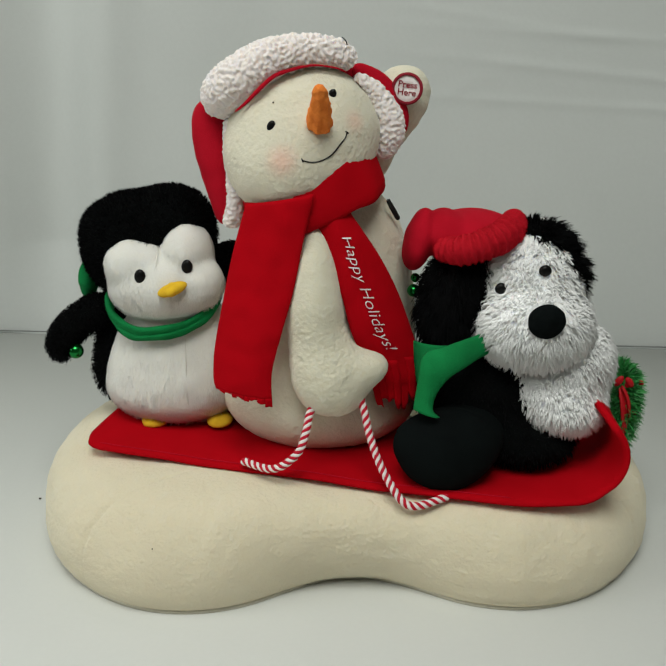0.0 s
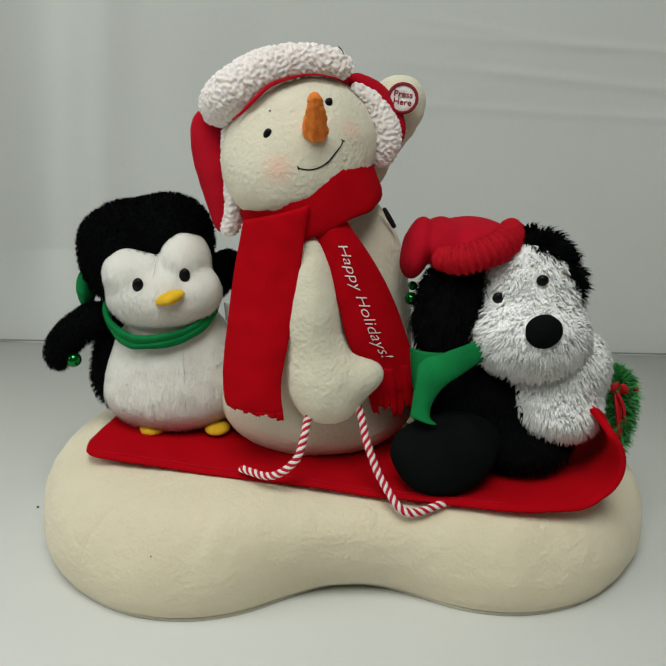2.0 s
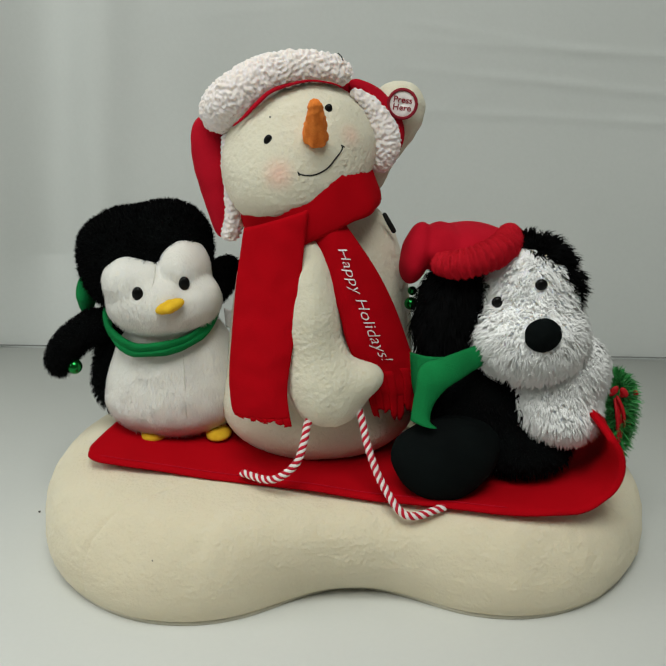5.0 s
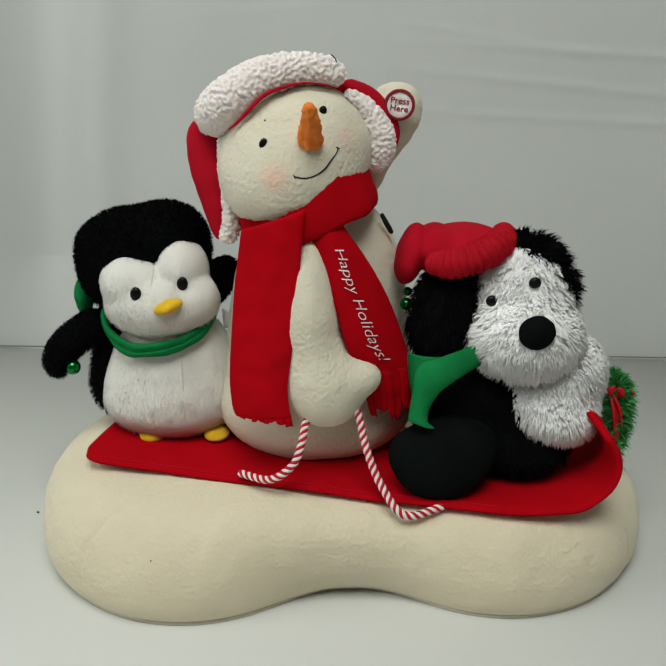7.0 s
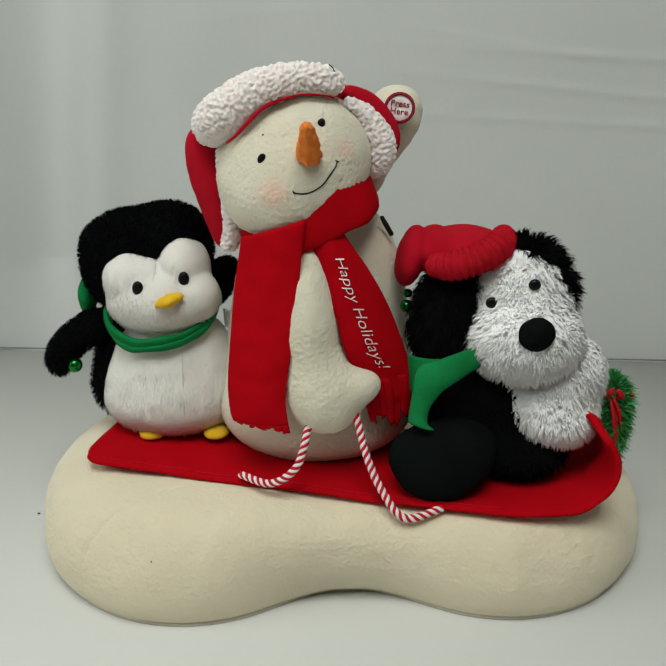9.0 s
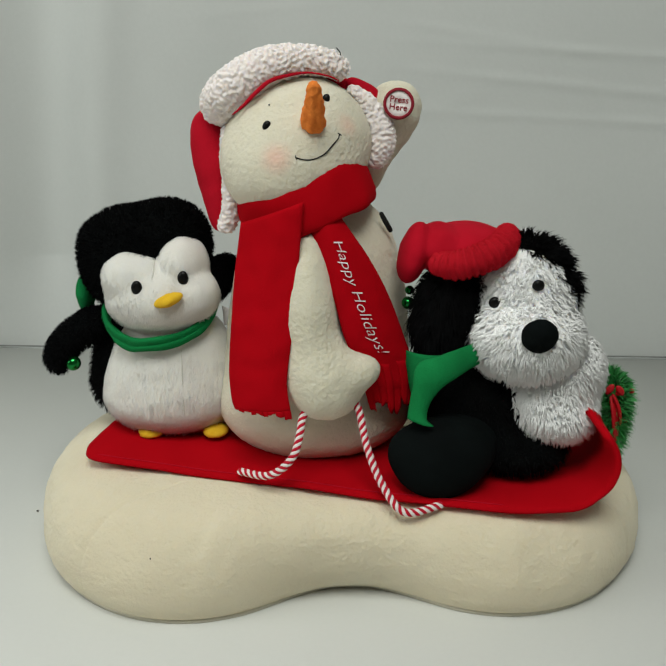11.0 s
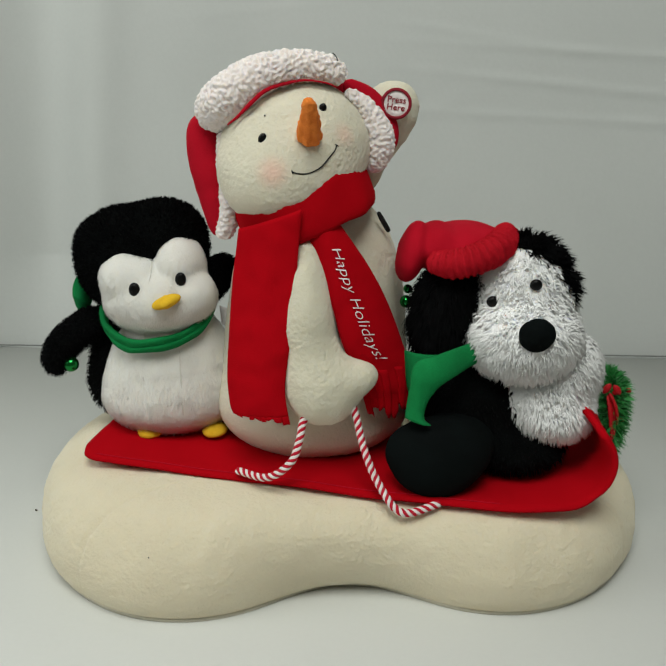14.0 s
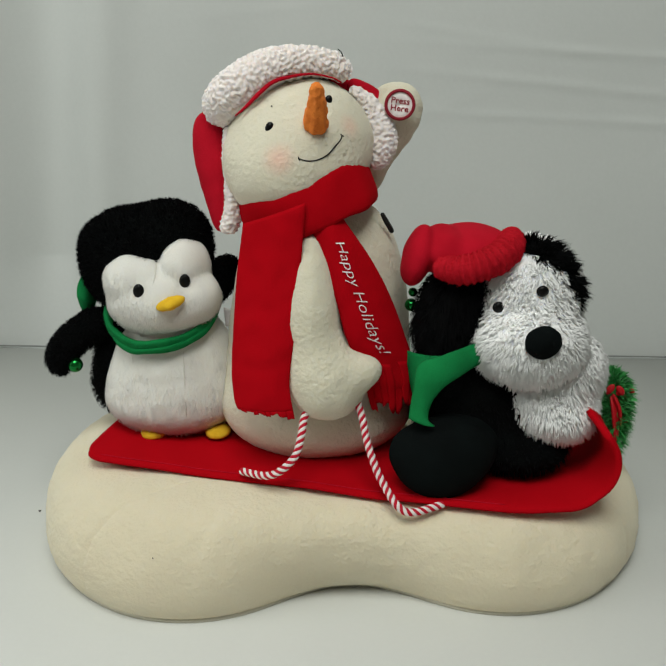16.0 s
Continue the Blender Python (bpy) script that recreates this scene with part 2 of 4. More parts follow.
def ring(centre, rx, ry, height, thick, tilt, n=72, seg=14, lumps=0.0, arc=(0, 360)):
    """A flat-sided band round a neck: radii rx, ry, tilted by Euler degrees."""
    rot, v = turn(*tilt), []
    for i in range(n):
        q = radians(arc[0] + (arc[1] - arc[0]) * i / (n if arc[1] - arc[0] == 360 else n - 1))
        for j in range(seg):
            s = 2 * math.pi * j / seg
            out, up = thick * math.copysign(abs(math.cos(s)) ** 0.7, math.cos(s)), height * math.copysign(abs(math.sin(s)) ** 0.7, math.sin(s))
            p = np.array(((rx + out) * math.cos(q), (ry + out) * math.sin(q), up))
            p = rot @ p + np.array(centre)
            if lumps:
                p = p + lumps * np.array(noise.noise_vector(Vector(p) * 70))
            v.append(p)
    f = grid_faces(n, seg, True)
    if arc[1] - arc[0] == 360:
        f += [((n - 1) * seg + j, (n - 1) * seg + (j + 1) % seg, (j + 1) % seg, j) for j in range(seg)]
    return np.array(v), f


class Cloth:
    """A strip between two edge curves, bowed out along -y, with thickness."""

    def __init__(self, left, right, bow=0.006):
        self.left, self.right, self.bow = smooth_path(left, 80), smooth_path(right, 80), bow

    def at(self, u, v, lift=0.0):
        s = min(max(u, 0), 1) * 79
        i = min(int(s), 78)
        a = self.left[i] * (1 - s + i) + self.left[i + 1] * (s - i)
        b = self.right[i] * (1 - s + i) + self.right[i + 1] * (s - i)
        p = a * (1 - v) + b * v
        p = p + np.array((0, -1, 0)) * self.bow * 4 * v * (1 - v)
        p = p + np.array((0, 1, 0)) * 0.0012 * noise.noise(Vector(p) * 90)
        return p - np.array((0, 1, 0)) * lift

    def piece(self, u0, u1, v0, v1, thick=0.0025, nu=40, nv=14, ragged=0.0):
        v, n = [], 0
        for side in (0, 1):
            for i in range(nu):
                for j in range(nv):
                    b = v0 + (v1 - v0) * j / (nv - 1)
                    a = u0 + (u1 - u0 + ragged * noise.noise(Vector((b * 9, u1, 3)))) * i / (nu - 1)
                    edge = min(i, nu - 1 - i, j, nv - 1 - j)
                    half = thick / 2 * (0.6 if edge == 0 else 1)
                    v.append(self.at(a, b, half if side else -half))
        n = nu * nv
        g = grid_faces(nu, nv, False)
        f = [q[::-1] for q in g] + [tuple(x + n for x in q) for q in g]
        rim = [j for j in range(nv)] + [i * nv + nv - 1 for i in range(1, nu)] + [(nu - 1) * nv + j for j in range(nv - 2, -1, -1)] + [i * nv for i in range(nu - 2, 0, -1)]
        f += [(rim[i], rim[(i + 1) % len(rim)], rim[(i + 1) % len(rim)] + n, rim[i] + n) for i in range(len(rim))]
        return np.array(v), f


def fur(shape, count, length, width, seed, comb=(0, 0, 0), wild=0.5, droop=0.3, keep=None, clump=0.0, solid=False):
    """Many fine tapered blades of pile over a shape, or three-sided solid tufts."""
    rng = np.random.default_rng(seed)
    v = np.asarray(shape[0])
    tri = np.array([t for f in shape[1] for t in ([f] if len(f) == 3 else [(f[0], f[i], f[i + 1]) for i in range(1, len(f) - 1)])])
    a, b, c = v[tri[:, 0]], v[tri[:, 1]], v[tri[:, 2]]
    cross = np.cross(b - a, c - a)
    area = np.linalg.norm(cross, axis=1)
    if np.einsum("ij,ij->i", a, np.cross(b, c)).sum() < 0:
        cross = -cross
    pick = rng.choice(len(tri), count, p=area / area.sum())
    s, t = rng.random(count), rng.random(count)
    s, t = np.where(s + t > 1, 1 - s, s), np.where(s + t > 1, 1 - t, t)
    p = a[pick] + (b - a)[pick] * s[:, None] + (c - a)[pick] * t[:, None]
    n = cross[pick] / np.maximum(area[pick], 1e-12)[:, None]
    if keep is not None:
        m = keep(p)
        p, n = p[m], n[m]
    count = len(p)
    sway = rng.normal(size=(count, 3)) * wild
    if clump:
        cell = np.floor(p / clump).astype(int)
        key = (cell[:, 0] * 73856093 ^ cell[:, 1] * 19349663 ^ cell[:, 2] * 83492791) % 4096
        sway = sway * 0.5 + (rng.normal(size=(4096, 3)) * wild)[key]
    way = n + np.array(comb) + sway
    way += n * np.maximum(0, 0.15 - (way * n).sum(1))[:, None]
    way /= np.linalg.norm(way, axis=1)[:, None]
    size = length * (0.55 + 0.6 * rng.random(count))[:, None]
    side = np.cross(way, n + 0.25 * rng.normal(size=(count, 3)))
    side *= width / np.maximum(np.linalg.norm(side, axis=1), 1e-9)[:, None]
    mid = p + way * size * 0.55
    tip = p + way * size * 0.95 + np.array((0, 0, -1)) * droop * size + np.array(comb) * size * 0.3
    base = p - n * 0.0006
    k = np.arange(count)[:, None]
    if not solid:
        verts = np.stack([base - side, base + side, mid - side * 0.8, mid + side * 0.8, tip], 1).reshape(-1, 3)
        return verts, (k * 5 + np.array([0, 1, 3, 2])).tolist() + (k * 5 + np.array([2, 3, 4])).tolist()
    other = np.cross(way, side)
    corners = [side * math.cos(q) + other * math.sin(q) for q in (0.5, 2.6, 4.7)]
    verts = np.stack([base + c for c in corners] + [mid + c * 0.75 for c in corners] + [tip], 1).reshape(-1, 3)
    faces = []
    for a, b in ((0, 1), (1, 2), (2, 0)):
        faces += (k * 7 + np.array([a, b, b + 3, a + 3])).tolist() + (k * 7 + np.array([a + 3, b + 3, 6])).tolist()
    round_off = np.stack([c / width for c in corners] * 2 + [way], 1)
    soft = n[:, None, :] * 1.5 + round_off * 0.5
    soft /= np.linalg.norm(soft, axis=2)[:, :, None]
    return verts, faces, soft.reshape(-1, 3)


def nap(ob, count, length, mat, seed, keep=None, wild=0.6, comb=(0, 0, -0.3), name="nap"):
    """Short fuzzy pile over a finished part."""
    skin = np.array([q.co[:] for q in ob.data.vertices]) + np.array(HOME[ob]), [tuple(q.vertices) for q in ob.data.polygons]
    owner = ob if ob.parent.parent is None else ob.parent
    return part(name, fur(skin, count, length, length * 0.11, seed, comb, wild, 0.0, keep), mat, owner, kind="stuff")


def disc(centre, normal, outer, inner, thick, n=48):
    """A thin round plate, or a flat ring where inner > 0."""
    normal = Vector(normal).normalized()
    rot = np.array(normal.to_track_quat("Z", "Y").to_matrix())
    v, f = [], []
    for r, z in ((inner, 0), (inner, thick), (outer - thick * 0.4, thick), (outer, thick * 0.6), (outer, 0)):
        for i in range(n):
            q = 2 * math.pi * i / n
            v.append(rot @ np.array((max(r, 1e-5) * math.cos(q), max(r, 1e-5) * math.sin(q), z)) + np.array(centre))
    return np.array(v), grid_faces(5, n, True)


def words(text, size, thin=-0.012):
    """Letter outlines of the built-in font as flat corners (x along the line, y up) and faces, centred."""
    curve = bpy.data.curves.new("words", "FONT")
    curve.body, curve.size, curve.align_x, curve.align_y, curve.resolution_u = text, size, "CENTER", "CENTER", 3
    curve.space_line = 0.85
    curve.offset = thin * size
    holder = bpy.data.objects.new("words", curve)
    mesh = bpy.data.meshes.new_from_object(holder)
    v = np.array([x.co[:] for x in mesh.vertices])
    f = [tuple(p.vertices) for p in mesh.polygons]
    bpy.data.objects.remove(holder)
    bpy.data.curves.remove(curve)
    bpy.data.meshes.remove(mesh)
    return v, f


def box(x0, y0, z0, x1, y1, z1, bevel=0.003):
    bm = bmesh.new()
    bmesh.ops.create_cube(bm, size=1)
    for q in bm.verts:
        q.co = ((x0 + x1) / 2 + q.co.x * (x1 - x0), (y0 + y1) / 2 + q.co.y * (y1 - y0), (z0 + z1) / 2 + q.co.z * (z1 - z0))
    if bevel:
        bmesh.ops.bevel(bm, geom=bm.edges[:], offset=bevel, segments=2, affect="EDGES")
    bm.verts.index_update()
    out = np.array([q.co[:] for q in bm.verts]), [[q.index for q in p.verts] for p in bm.faces]
    bm.free()
    return out


def bead(centre, radii, tilt=(0, 0, 0), sub=4):
    v, f = SPHERES[sub]
    return (v * np.array(radii)) @ turn(*tilt).T + np.array(centre), f

# ---- the room and the table ----
YAW = -4.14


def backdrop_shape():
    """A white sheet hung behind the table, with soft vertical folds and a few creases."""
    nx, nz, v = 220, 300, []
    rot = turn(0, 0, YAW)
    for i in range(nz):
        z = -0.06 + 0.86 * i / (nz - 1)
        for j in range(nx):
            x = -1.3 + 2.6 * j / (nx - 1)
            y = 0.0
            lift = min(1, max(0, (z + 0.02) / 0.12))
            for c, w, a in ((-0.36, 0.035, -0.011), (-0.275, 0.045, 0.024), (-0.225, 0.03, -0.013), (-0.13, 0.05, -0.004), (-0.55, 0.06, -0.012), (0.62, 0.07, -0.008)):
                c2 = c + 0.05 * (z - 0.2) + 0.012 * math.sin(5 * z + c * 9)
                y += a * lift * math.exp(-((x - c2) / w) ** 2)
            for zc, slope, a, x0, w in ((0.315, -0.06, 0.0016, 0.30, 0.16), (0.285, -0.10, 0.0012, 0.25, 0.14), (0.250, -0.05, 0.0014, 0.30, 0.2), (0.330, -0.16, 0.0011, 0.18, 0.08), (0.270, 0.5, 0.0012, 0.14, 0.03), (0.36, 0.1, 0.0007, -0.02, 0.1)):
                y -= a * (0.35 + 0.9 * abs(noise.noise(Vector((x * 14, zc * 40, 2))))) * math.exp(-((z - zc - slope * (x - x0)) / 0.0042) ** 2) * math.exp(-((x - x0) / w) ** 2)
            y += 0.0025 * noise.noise(Vector((x * 6, z * 6, 1))) * lift
            p = rot @ np.array((x, y, 0.0))
            v.append((p[0] - 0.016, p[1] + 0.3680, z))
    return np.array(v), grid_faces(nz, nx, False)


def table_shape():
    """Tabletop whose far edge runs along the sheet."""
    rot = turn(0, 0, YAW)
    v, f = box(-1.0, -1.0, -0.03, 1.0, -0.004, 0.0, 0.002)
    v = v @ rot.T
    v[:, 0] -= 0.016
    v[:, 1] += 0.3646
    return v, f


def room():
    # unseen closed room, added only so that light bounces back onto the toys
    for name, b, mat in (("floor", (-2.2, -2.4, -0.80, 2.2, 1.2, -0.75), CARPET), ("ceiling", (-2.2, -2.4, 1.75, 2.2, 1.2, 1.8), PAINT),
                         ("wall_north", (-2.2, 1.2, -0.8, 2.2, 1.25, 1.8), PAINT), ("wall_south", (-2.2, -2.45, -0.8, 2.2, -2.4, 1.8), PAINT),
                         ("wall_west", (-2.25, -2.4, -0.8, -2.2, 1.2, 1.8), PAINT), ("wall_east", (2.2, -2.4, -0.8, 2.25, 1.2, 1.8), PAINT)):
        tagged(part(name, box(*b, 0), mat, None, "unseen plain room surface added around the table for bounced light", (0, 0, 0), flat=True), category="room", kind="structure")
    tagged(part("backdrop", backdrop_shape(), SHEET, None, "white creased sheet hanging behind the table", (0, 0, 0)), category="backdrop", kind="structure")
    # dark strip added to draw the line between sheet and table; no real hem
    hem = [tuple(turn(0, 0, YAW) @ np.array((x, -0.0035, 0)) + np.array((-0.016, 0.3670, 0.0012))) for x in (-0.95, -0.3, 0.3, 0.95)]
    tagged(part("trim", tube(hem, [0.0008] * 3, n=40, seg=6), JOINT_LINE, None, "thin grey strip added as the dark line under the sheet", (0, 0, 0)), category="hem", kind="structure")
    table = thing("table", (0, -0.1, -0.75), "plain white laminate table under the plush toys", "table")
    part("tabletop", table_shape(), TABLE, table, "smooth white top")
    for x in (-0.85, 0.8):
        for y in (-0.5, 0.2):
            part("leg", box(x, y, -0.75, x + 0.05, y + 0.05, -0.031), PAINT, table)
    crumb = thing("crumb", (-0.2245, 0.022, 0), "tiny grey crumb lying on the white table", "crumb")
    part("grain", bead((-0.2245, 0.022, 0.0007), (0.0010, 0.0008, 0.0007), sub=3), CRUMB, crumb)


# ---- snow cushion ----
LOBES = (((-0.098, 0.016, 0), (0.111, 0.134, 1)), ((0.108, 0.010, 0), (0.105, 0.124, 1)), ((0.008, 0.012, 0), (0.13, 0.0925, 1)))
MIDDLE = np.array((0.006, 0.0, 0.0))


def rim(q, lobes):
    """Distance from the cushion's middle to its rim in direction q: two lobes with a waist."""
    way, lo, hi = np.array((math.cos(q), math.sin(q), 0)), 0.0, 0.4
    for _ in range(22):
        mid = (lo + hi) / 2
        p = (MIDDLE + way * mid)[None, :]
        lo, hi = (mid, hi) if distance(p, lobes, 0.03)[0] < 0 else (lo, mid)
    return lo


RIMS = [rim(2 * math.pi * i / 240, LOBES) for i in range(240)]
FULL = [rim(2 * math.pi * i / 240, LOBES[:2] + (((0.008, 0.016, 0), (0.17, 0.127, 1)),)) for i in range(240)]

PROFILE = ((-0.150, 0.0665), (-0.11, 0.0665), (-0.08, 0.0663), (-0.058, 0.0655), (-0.041, 0.0640), (-0.028, 0.061), (-0.017, 0.0555), (-0.008, 0.047),
           (-0.002, 0.036), (0.001, 0.024), (0.0005, 0.012), (-0.002, 0.006), (-0.006, 0.003), (-0.03, 0.0025))


def cushion_at(i, s):
    out, z = smooth_path(PROFILE, 60)[int(s * 59)]
    q = 2 * math.pi * (i % 240) / 240
    h = min(1, z / 0.06)
    r = max(RIMS[i % 240] * (1 - h) + FULL[i % 240] * h + out, 0.004)
    p = MIDDLE + np.array((r * math.cos(q), r * math.sin(q), z))
    p[2] *= 1 - 0.22 * p[0]
    return p


def snow_cushion():
    cushion = thing("snow_cushion", (0.006, 0, 0), "bean-shaped cream fleece cushion that looks like snow", "cushion")
    rows, v = smooth_path(PROFILE, 260), []
    spread = np.linspace(0, 240, 900, endpoint=False)
    low, full = np.interp(spread, range(241), RIMS + RIMS[:1]), np.interp(spread, range(241), FULL + FULL[:1])
    for k, (out, z) in enumerate(rows):
        h = min(1, z / 0.06)
        for i, q in enumerate(spread * 2 * math.pi / 240):
            r = max(low[i] * (1 - h) + full[i] * h + out, 0.003)
            p = MIDDLE + np.array((r * math.cos(q), r * math.sin(q), z))
            p[2] *= 1 - 0.22 * p[0]
            if z > 0.004 and p[1] < 0.10:
                lump = 0.0018 * noise.noise(Vector(p) * 28) + 0.0006 * noise.noise(Vector(p) * 110) + 0.00034 * pile(p)
                lump -= 0.0011 * sum(math.exp(-((i - c) / 1.1) ** 2) for c in (524, 848)) * (k < 240)
                p = p + np.array((math.cos(q), math.sin(q), 0.6)) * lump
            v.append(p)
    f = grid_faces(260, 900, True) + [tuple(range(900))]
    cover = part("cover", (np.array(v), f), SNOW, cushion, "cream fleece cover")
    plate = []
    for z, d in ((0.0, -0.010), (0.0, -0.0050), (0.0024, -0.0050), (0.0024, -0.014)):
        for i in range(240):
            q = 2 * math.pi * i / 240
            plate.append(MIDDLE + np.array(((RIMS[i] + d) * math.cos(q), (RIMS[i] + d) * math.sin(q), z)))
    part("base_plate", (np.array(plate), grid_faces(4, 240, True) + [tuple(range(239, -1, -1))]), PLASTIC, cushion, "thin hard bottom plate")
    part("speck", bead(cushion_at(149, 0.56) + np.array((-0.0008, -0.0008, 0)), (0.0004, 0.0004, 0.0006), sub=3), CRUMB, cushion, "tiny dark speck")


# ---- sled ----
def sled():
    ob = thing("toboggan", (0, -0.03, 0.072), "red felt toboggan with a curled front lying on the snow cushion", "sled")
    start, yaw = np.array((-0.1615, 0.0115, 0.0745)), radians(-12.5)
    along, across = np.array((math.cos(yaw), math.sin(yaw), -0.03)), np.array((-math.sin(yaw), math.cos(yaw), 0))
    v, nu, nv = [], 130, 24
    flat, curl = 0.312, 0.0275
    for side in (0, 1):
        for i in range(nu):
            s = (flat + curl * 2.6) * i / (nu - 1)
            ends = min(1, s / 0.016)
            half = 0.050 * (0.72 + 0.28 * math.sqrt(1 - (1 - ends) ** 2))
            cut = 0.40 * min(1, max(0, s - flat + 0.05) / 0.075) ** 2
            for j in range(nv):
                w = 2 * j / (nv - 1) - 1
                fold = flat - 0.006 * w
                bend = max(0, s - fold) / curl
                x = min(s, fold) + curl * math.sin(bend)
                z = curl * (1 - math.cos(bend))
                nx, nz = -math.sin(bend), math.cos(bend)
                lift = (0.0021 if side else -0.0021) * (0.4 if abs(w) == 1 else 1)
                p = start + along * (x + nx * lift) + across * (half * w * (1 - cut if w < 0 else 1)) + np.array((0, 0, z + nz * lift))
                p[2] += 0.0012 * noise.noise(Vector((p[0] * 25, p[1] * 25, 0))) - 0.0015 * math.sin(math.pi * min(1, s / flat))
                v.append(p)
    n, g = nu * nv, grid_faces(nu, nv, False)
    f = [q[::-1] for q in g] + [tuple(x + n for x in q) for q in g]
    edge = list(range(nv)) + [i * nv + nv - 1 for i in range(1, nu)] + [(nu - 1) * nv + j for j in range(nv - 2, -1, -1)] + [i * nv for i in range(nu - 2, 0, -1)]
    f += [(edge[i], edge[(i + 1) % len(edge)], edge[(i + 1) % len(edge)] + n, edge[i] + n) for i in range(len(edge))]
    part("deck", (np.array(v), f), RED, ob, "red felt deck rolled up at the front")
    top = np.array(v[n:]).reshape(nu, nv, 3)
    part("stitching", tube(top[4:100:6, 1] + np.array((0, 0, 0.0002)), [0.0004] * 3, n=90, seg=5), HAT_RED, ob)


# ---- snowman ----
LEAN = (-0.018, 0.02, 0.09)
NECK = (-0.02, 0.01, 0.235)
HEAD = (((-0.024, 0.000, 0.273), (0.0475, 0.045, 0.0425)), ((-0.032, -0.013, 0.2525), (0.036, 0.038, 0.0285)))
TRUNK = (((-0.0135, 0.018, 0.130), (0.063, 0.056, 0.074)), ((-0.0105, 0.016, 0.190), (0.0515, 0.046, 0.056)), ((-0.015, 0.012, 0.092), (0.061, 0.053, 0.028)))


def snowman():
    ob = thing("plush_snowman", (-0.018, 0.02, 0.07), "ivory fleece plush snowman in a red scarf sitting on the toboggan", "plush toy", "plush toys on the toboggan")
    body = part("body", plush((-0.018, 0.018, 0.14), TRUNK, 0.03, sub=7, lumps=0.0012, scale=40, floor=0.0715, fuzz=0.0006), FLEECE, ob, "round ivory fleece body")


    # raised arm with the push button
    raised = part("raised_arm", tube(((0.006, 0.030, 0.225), (0.016, 0.032, 0.248), (0.027, 0.030, 0.270), (0.038, 0.027, 0.292), (0.036, 0.025, 0.311)), (0.013, 0.014, 0.0155, 0.0178, 0.0150), n=60, seg=28, lumps=0.0012, scale=120), FLEECE, ob, "raised arm with a mitten hand")
    way, spot = np.array((-0.06, -0.97, 0.10)), np.array((0.0398, 0.0055, 0.2985))
    button = part("push_button", disc(spot, way, 0.0092, 0, 0.0016), LETTER, raised, "round white push button with a dark red rim")
    HOME[button] = HOME[raised]
    part("button_rim", disc(spot + way * 0.0004, way, 0.0098, 0.0078, 0.0019), RING, raised, "dark red embroidered ring")
    v, f = words("Press\nHere", 0.0056, 0.014)
    side = np.cross((0, 0, 1), -way)
    side /= np.linalg.norm(side)
    up = np.cross(-way, side) * -1
    v = v @ turn(0, 0, -7).T
    part("lettering", (np.outer(v[:, 0], -side) + np.outer(v[:, 1], -up) + spot + way * 0.0020, f), RING, raised, "dark red words Press Here", flat=True)
    part("stitch_mark", tube(((0.0284, -0.005, 0.2318), (0.0318, -0.004, 0.2255), (0.0362, -0.001, 0.2175)), (0.0013, 0.0017, 0.0016), n=20, seg=10), THREAD, ob, "black stitched bar")

    # hanging arm
    balls = (((-0.0165, -0.036, 0.196), (0.0115, 0.018, 0.030)), ((-0.0160, -0.045, 0.166), (0.0185, 0.023, 0.040)), ((-0.0065, -0.052, 0.131), (0.0245, 0.023, 0.0265)), ((0.0165, -0.056, 0.1375), (0.0115, 0.010, 0.0085), (0, -20, 0)))
    arm = part("arm", plush((-0.010, -0.046, 0.148), balls, 0.012, sub=7, lumps=0.0006, scale=110, fuzz=0.00045), FLEECE, ob, "hanging arm with a mitten hand", LEAN)

    # scarf
    part("scarf_collar", ring((-0.0185, -0.003, 0.2375), 0.0415, 0.0440, 0.0165, 0.0035, (-2, -22, 0), lumps=0.0016), RED, ob, "red felt scarf wound round the neck", LEAN)
    near = Cloth(((-0.0580, -0.038, 0.2360), (-0.0675, -0.036, 0.2038), (-0.0752, -0.040, 0.1697), (-0.0798, -0.044, 0.1459), (-0.0810, -0.046, 0.1280), (-0.0795, -0.047, 0.1195)),
                 ((-0.0165, -0.053, 0.2450), (-0.0229, -0.054, 0.2190), (-0.0292, -0.057, 0.1887), (-0.0373, -0.059, 0.1598), (-0.0434, -0.060, 0.1353), (-0.0435, -0.060, 0.1130)), 0.006)
    tail = part("scarf_tail", near.piece(0, 0.945, 0, 1, ragged=0.012, nu=60, nv=24), RED, ob, "wide hanging end of the red scarf", (-0.035, -0.045, 0.235))
    cuts = (0, 0.07, 0.17, 0.30, 0.39, 0.52, 0.60, 0.74, 0.88, 1.0)
    for i, (a, b) in enumerate(zip(cuts, cuts[1:])):
        end = (0.972, 0.985, 0.962, 0.99, 0.974, 0.986, 0.968, 0.980, 1.0)[i]
        part("fringe", near.piece(0.940, end, a + 0.0004, b - 0.0004, 0.0023, 6, 6, 0.02), RED, tail)
    far = Cloth(((-0.0185, -0.041, 0.2320), (-0.0101, -0.048, 0.2094), (-0.0011, -0.054, 0.1845), (0.0054, -0.056, 0.1600), (0.0146, -0.050, 0.1365), (0.0225, -0.045, 0.1067)),
                ((0.0020, -0.039, 0.2340), (0.0218, -0.040, 0.2049), (0.0344, -0.037, 0.1797), (0.0443, -0.035, 0.1524), (0.0517, -0.034, 0.1275), (0.0493, -0.036, 0.1030)), 0.006)
    tail2 = part("scarf_tail", far.piece(0, 0.88, 0, 1), RED, ob, "hanging scarf end with white lettering", LEAN)
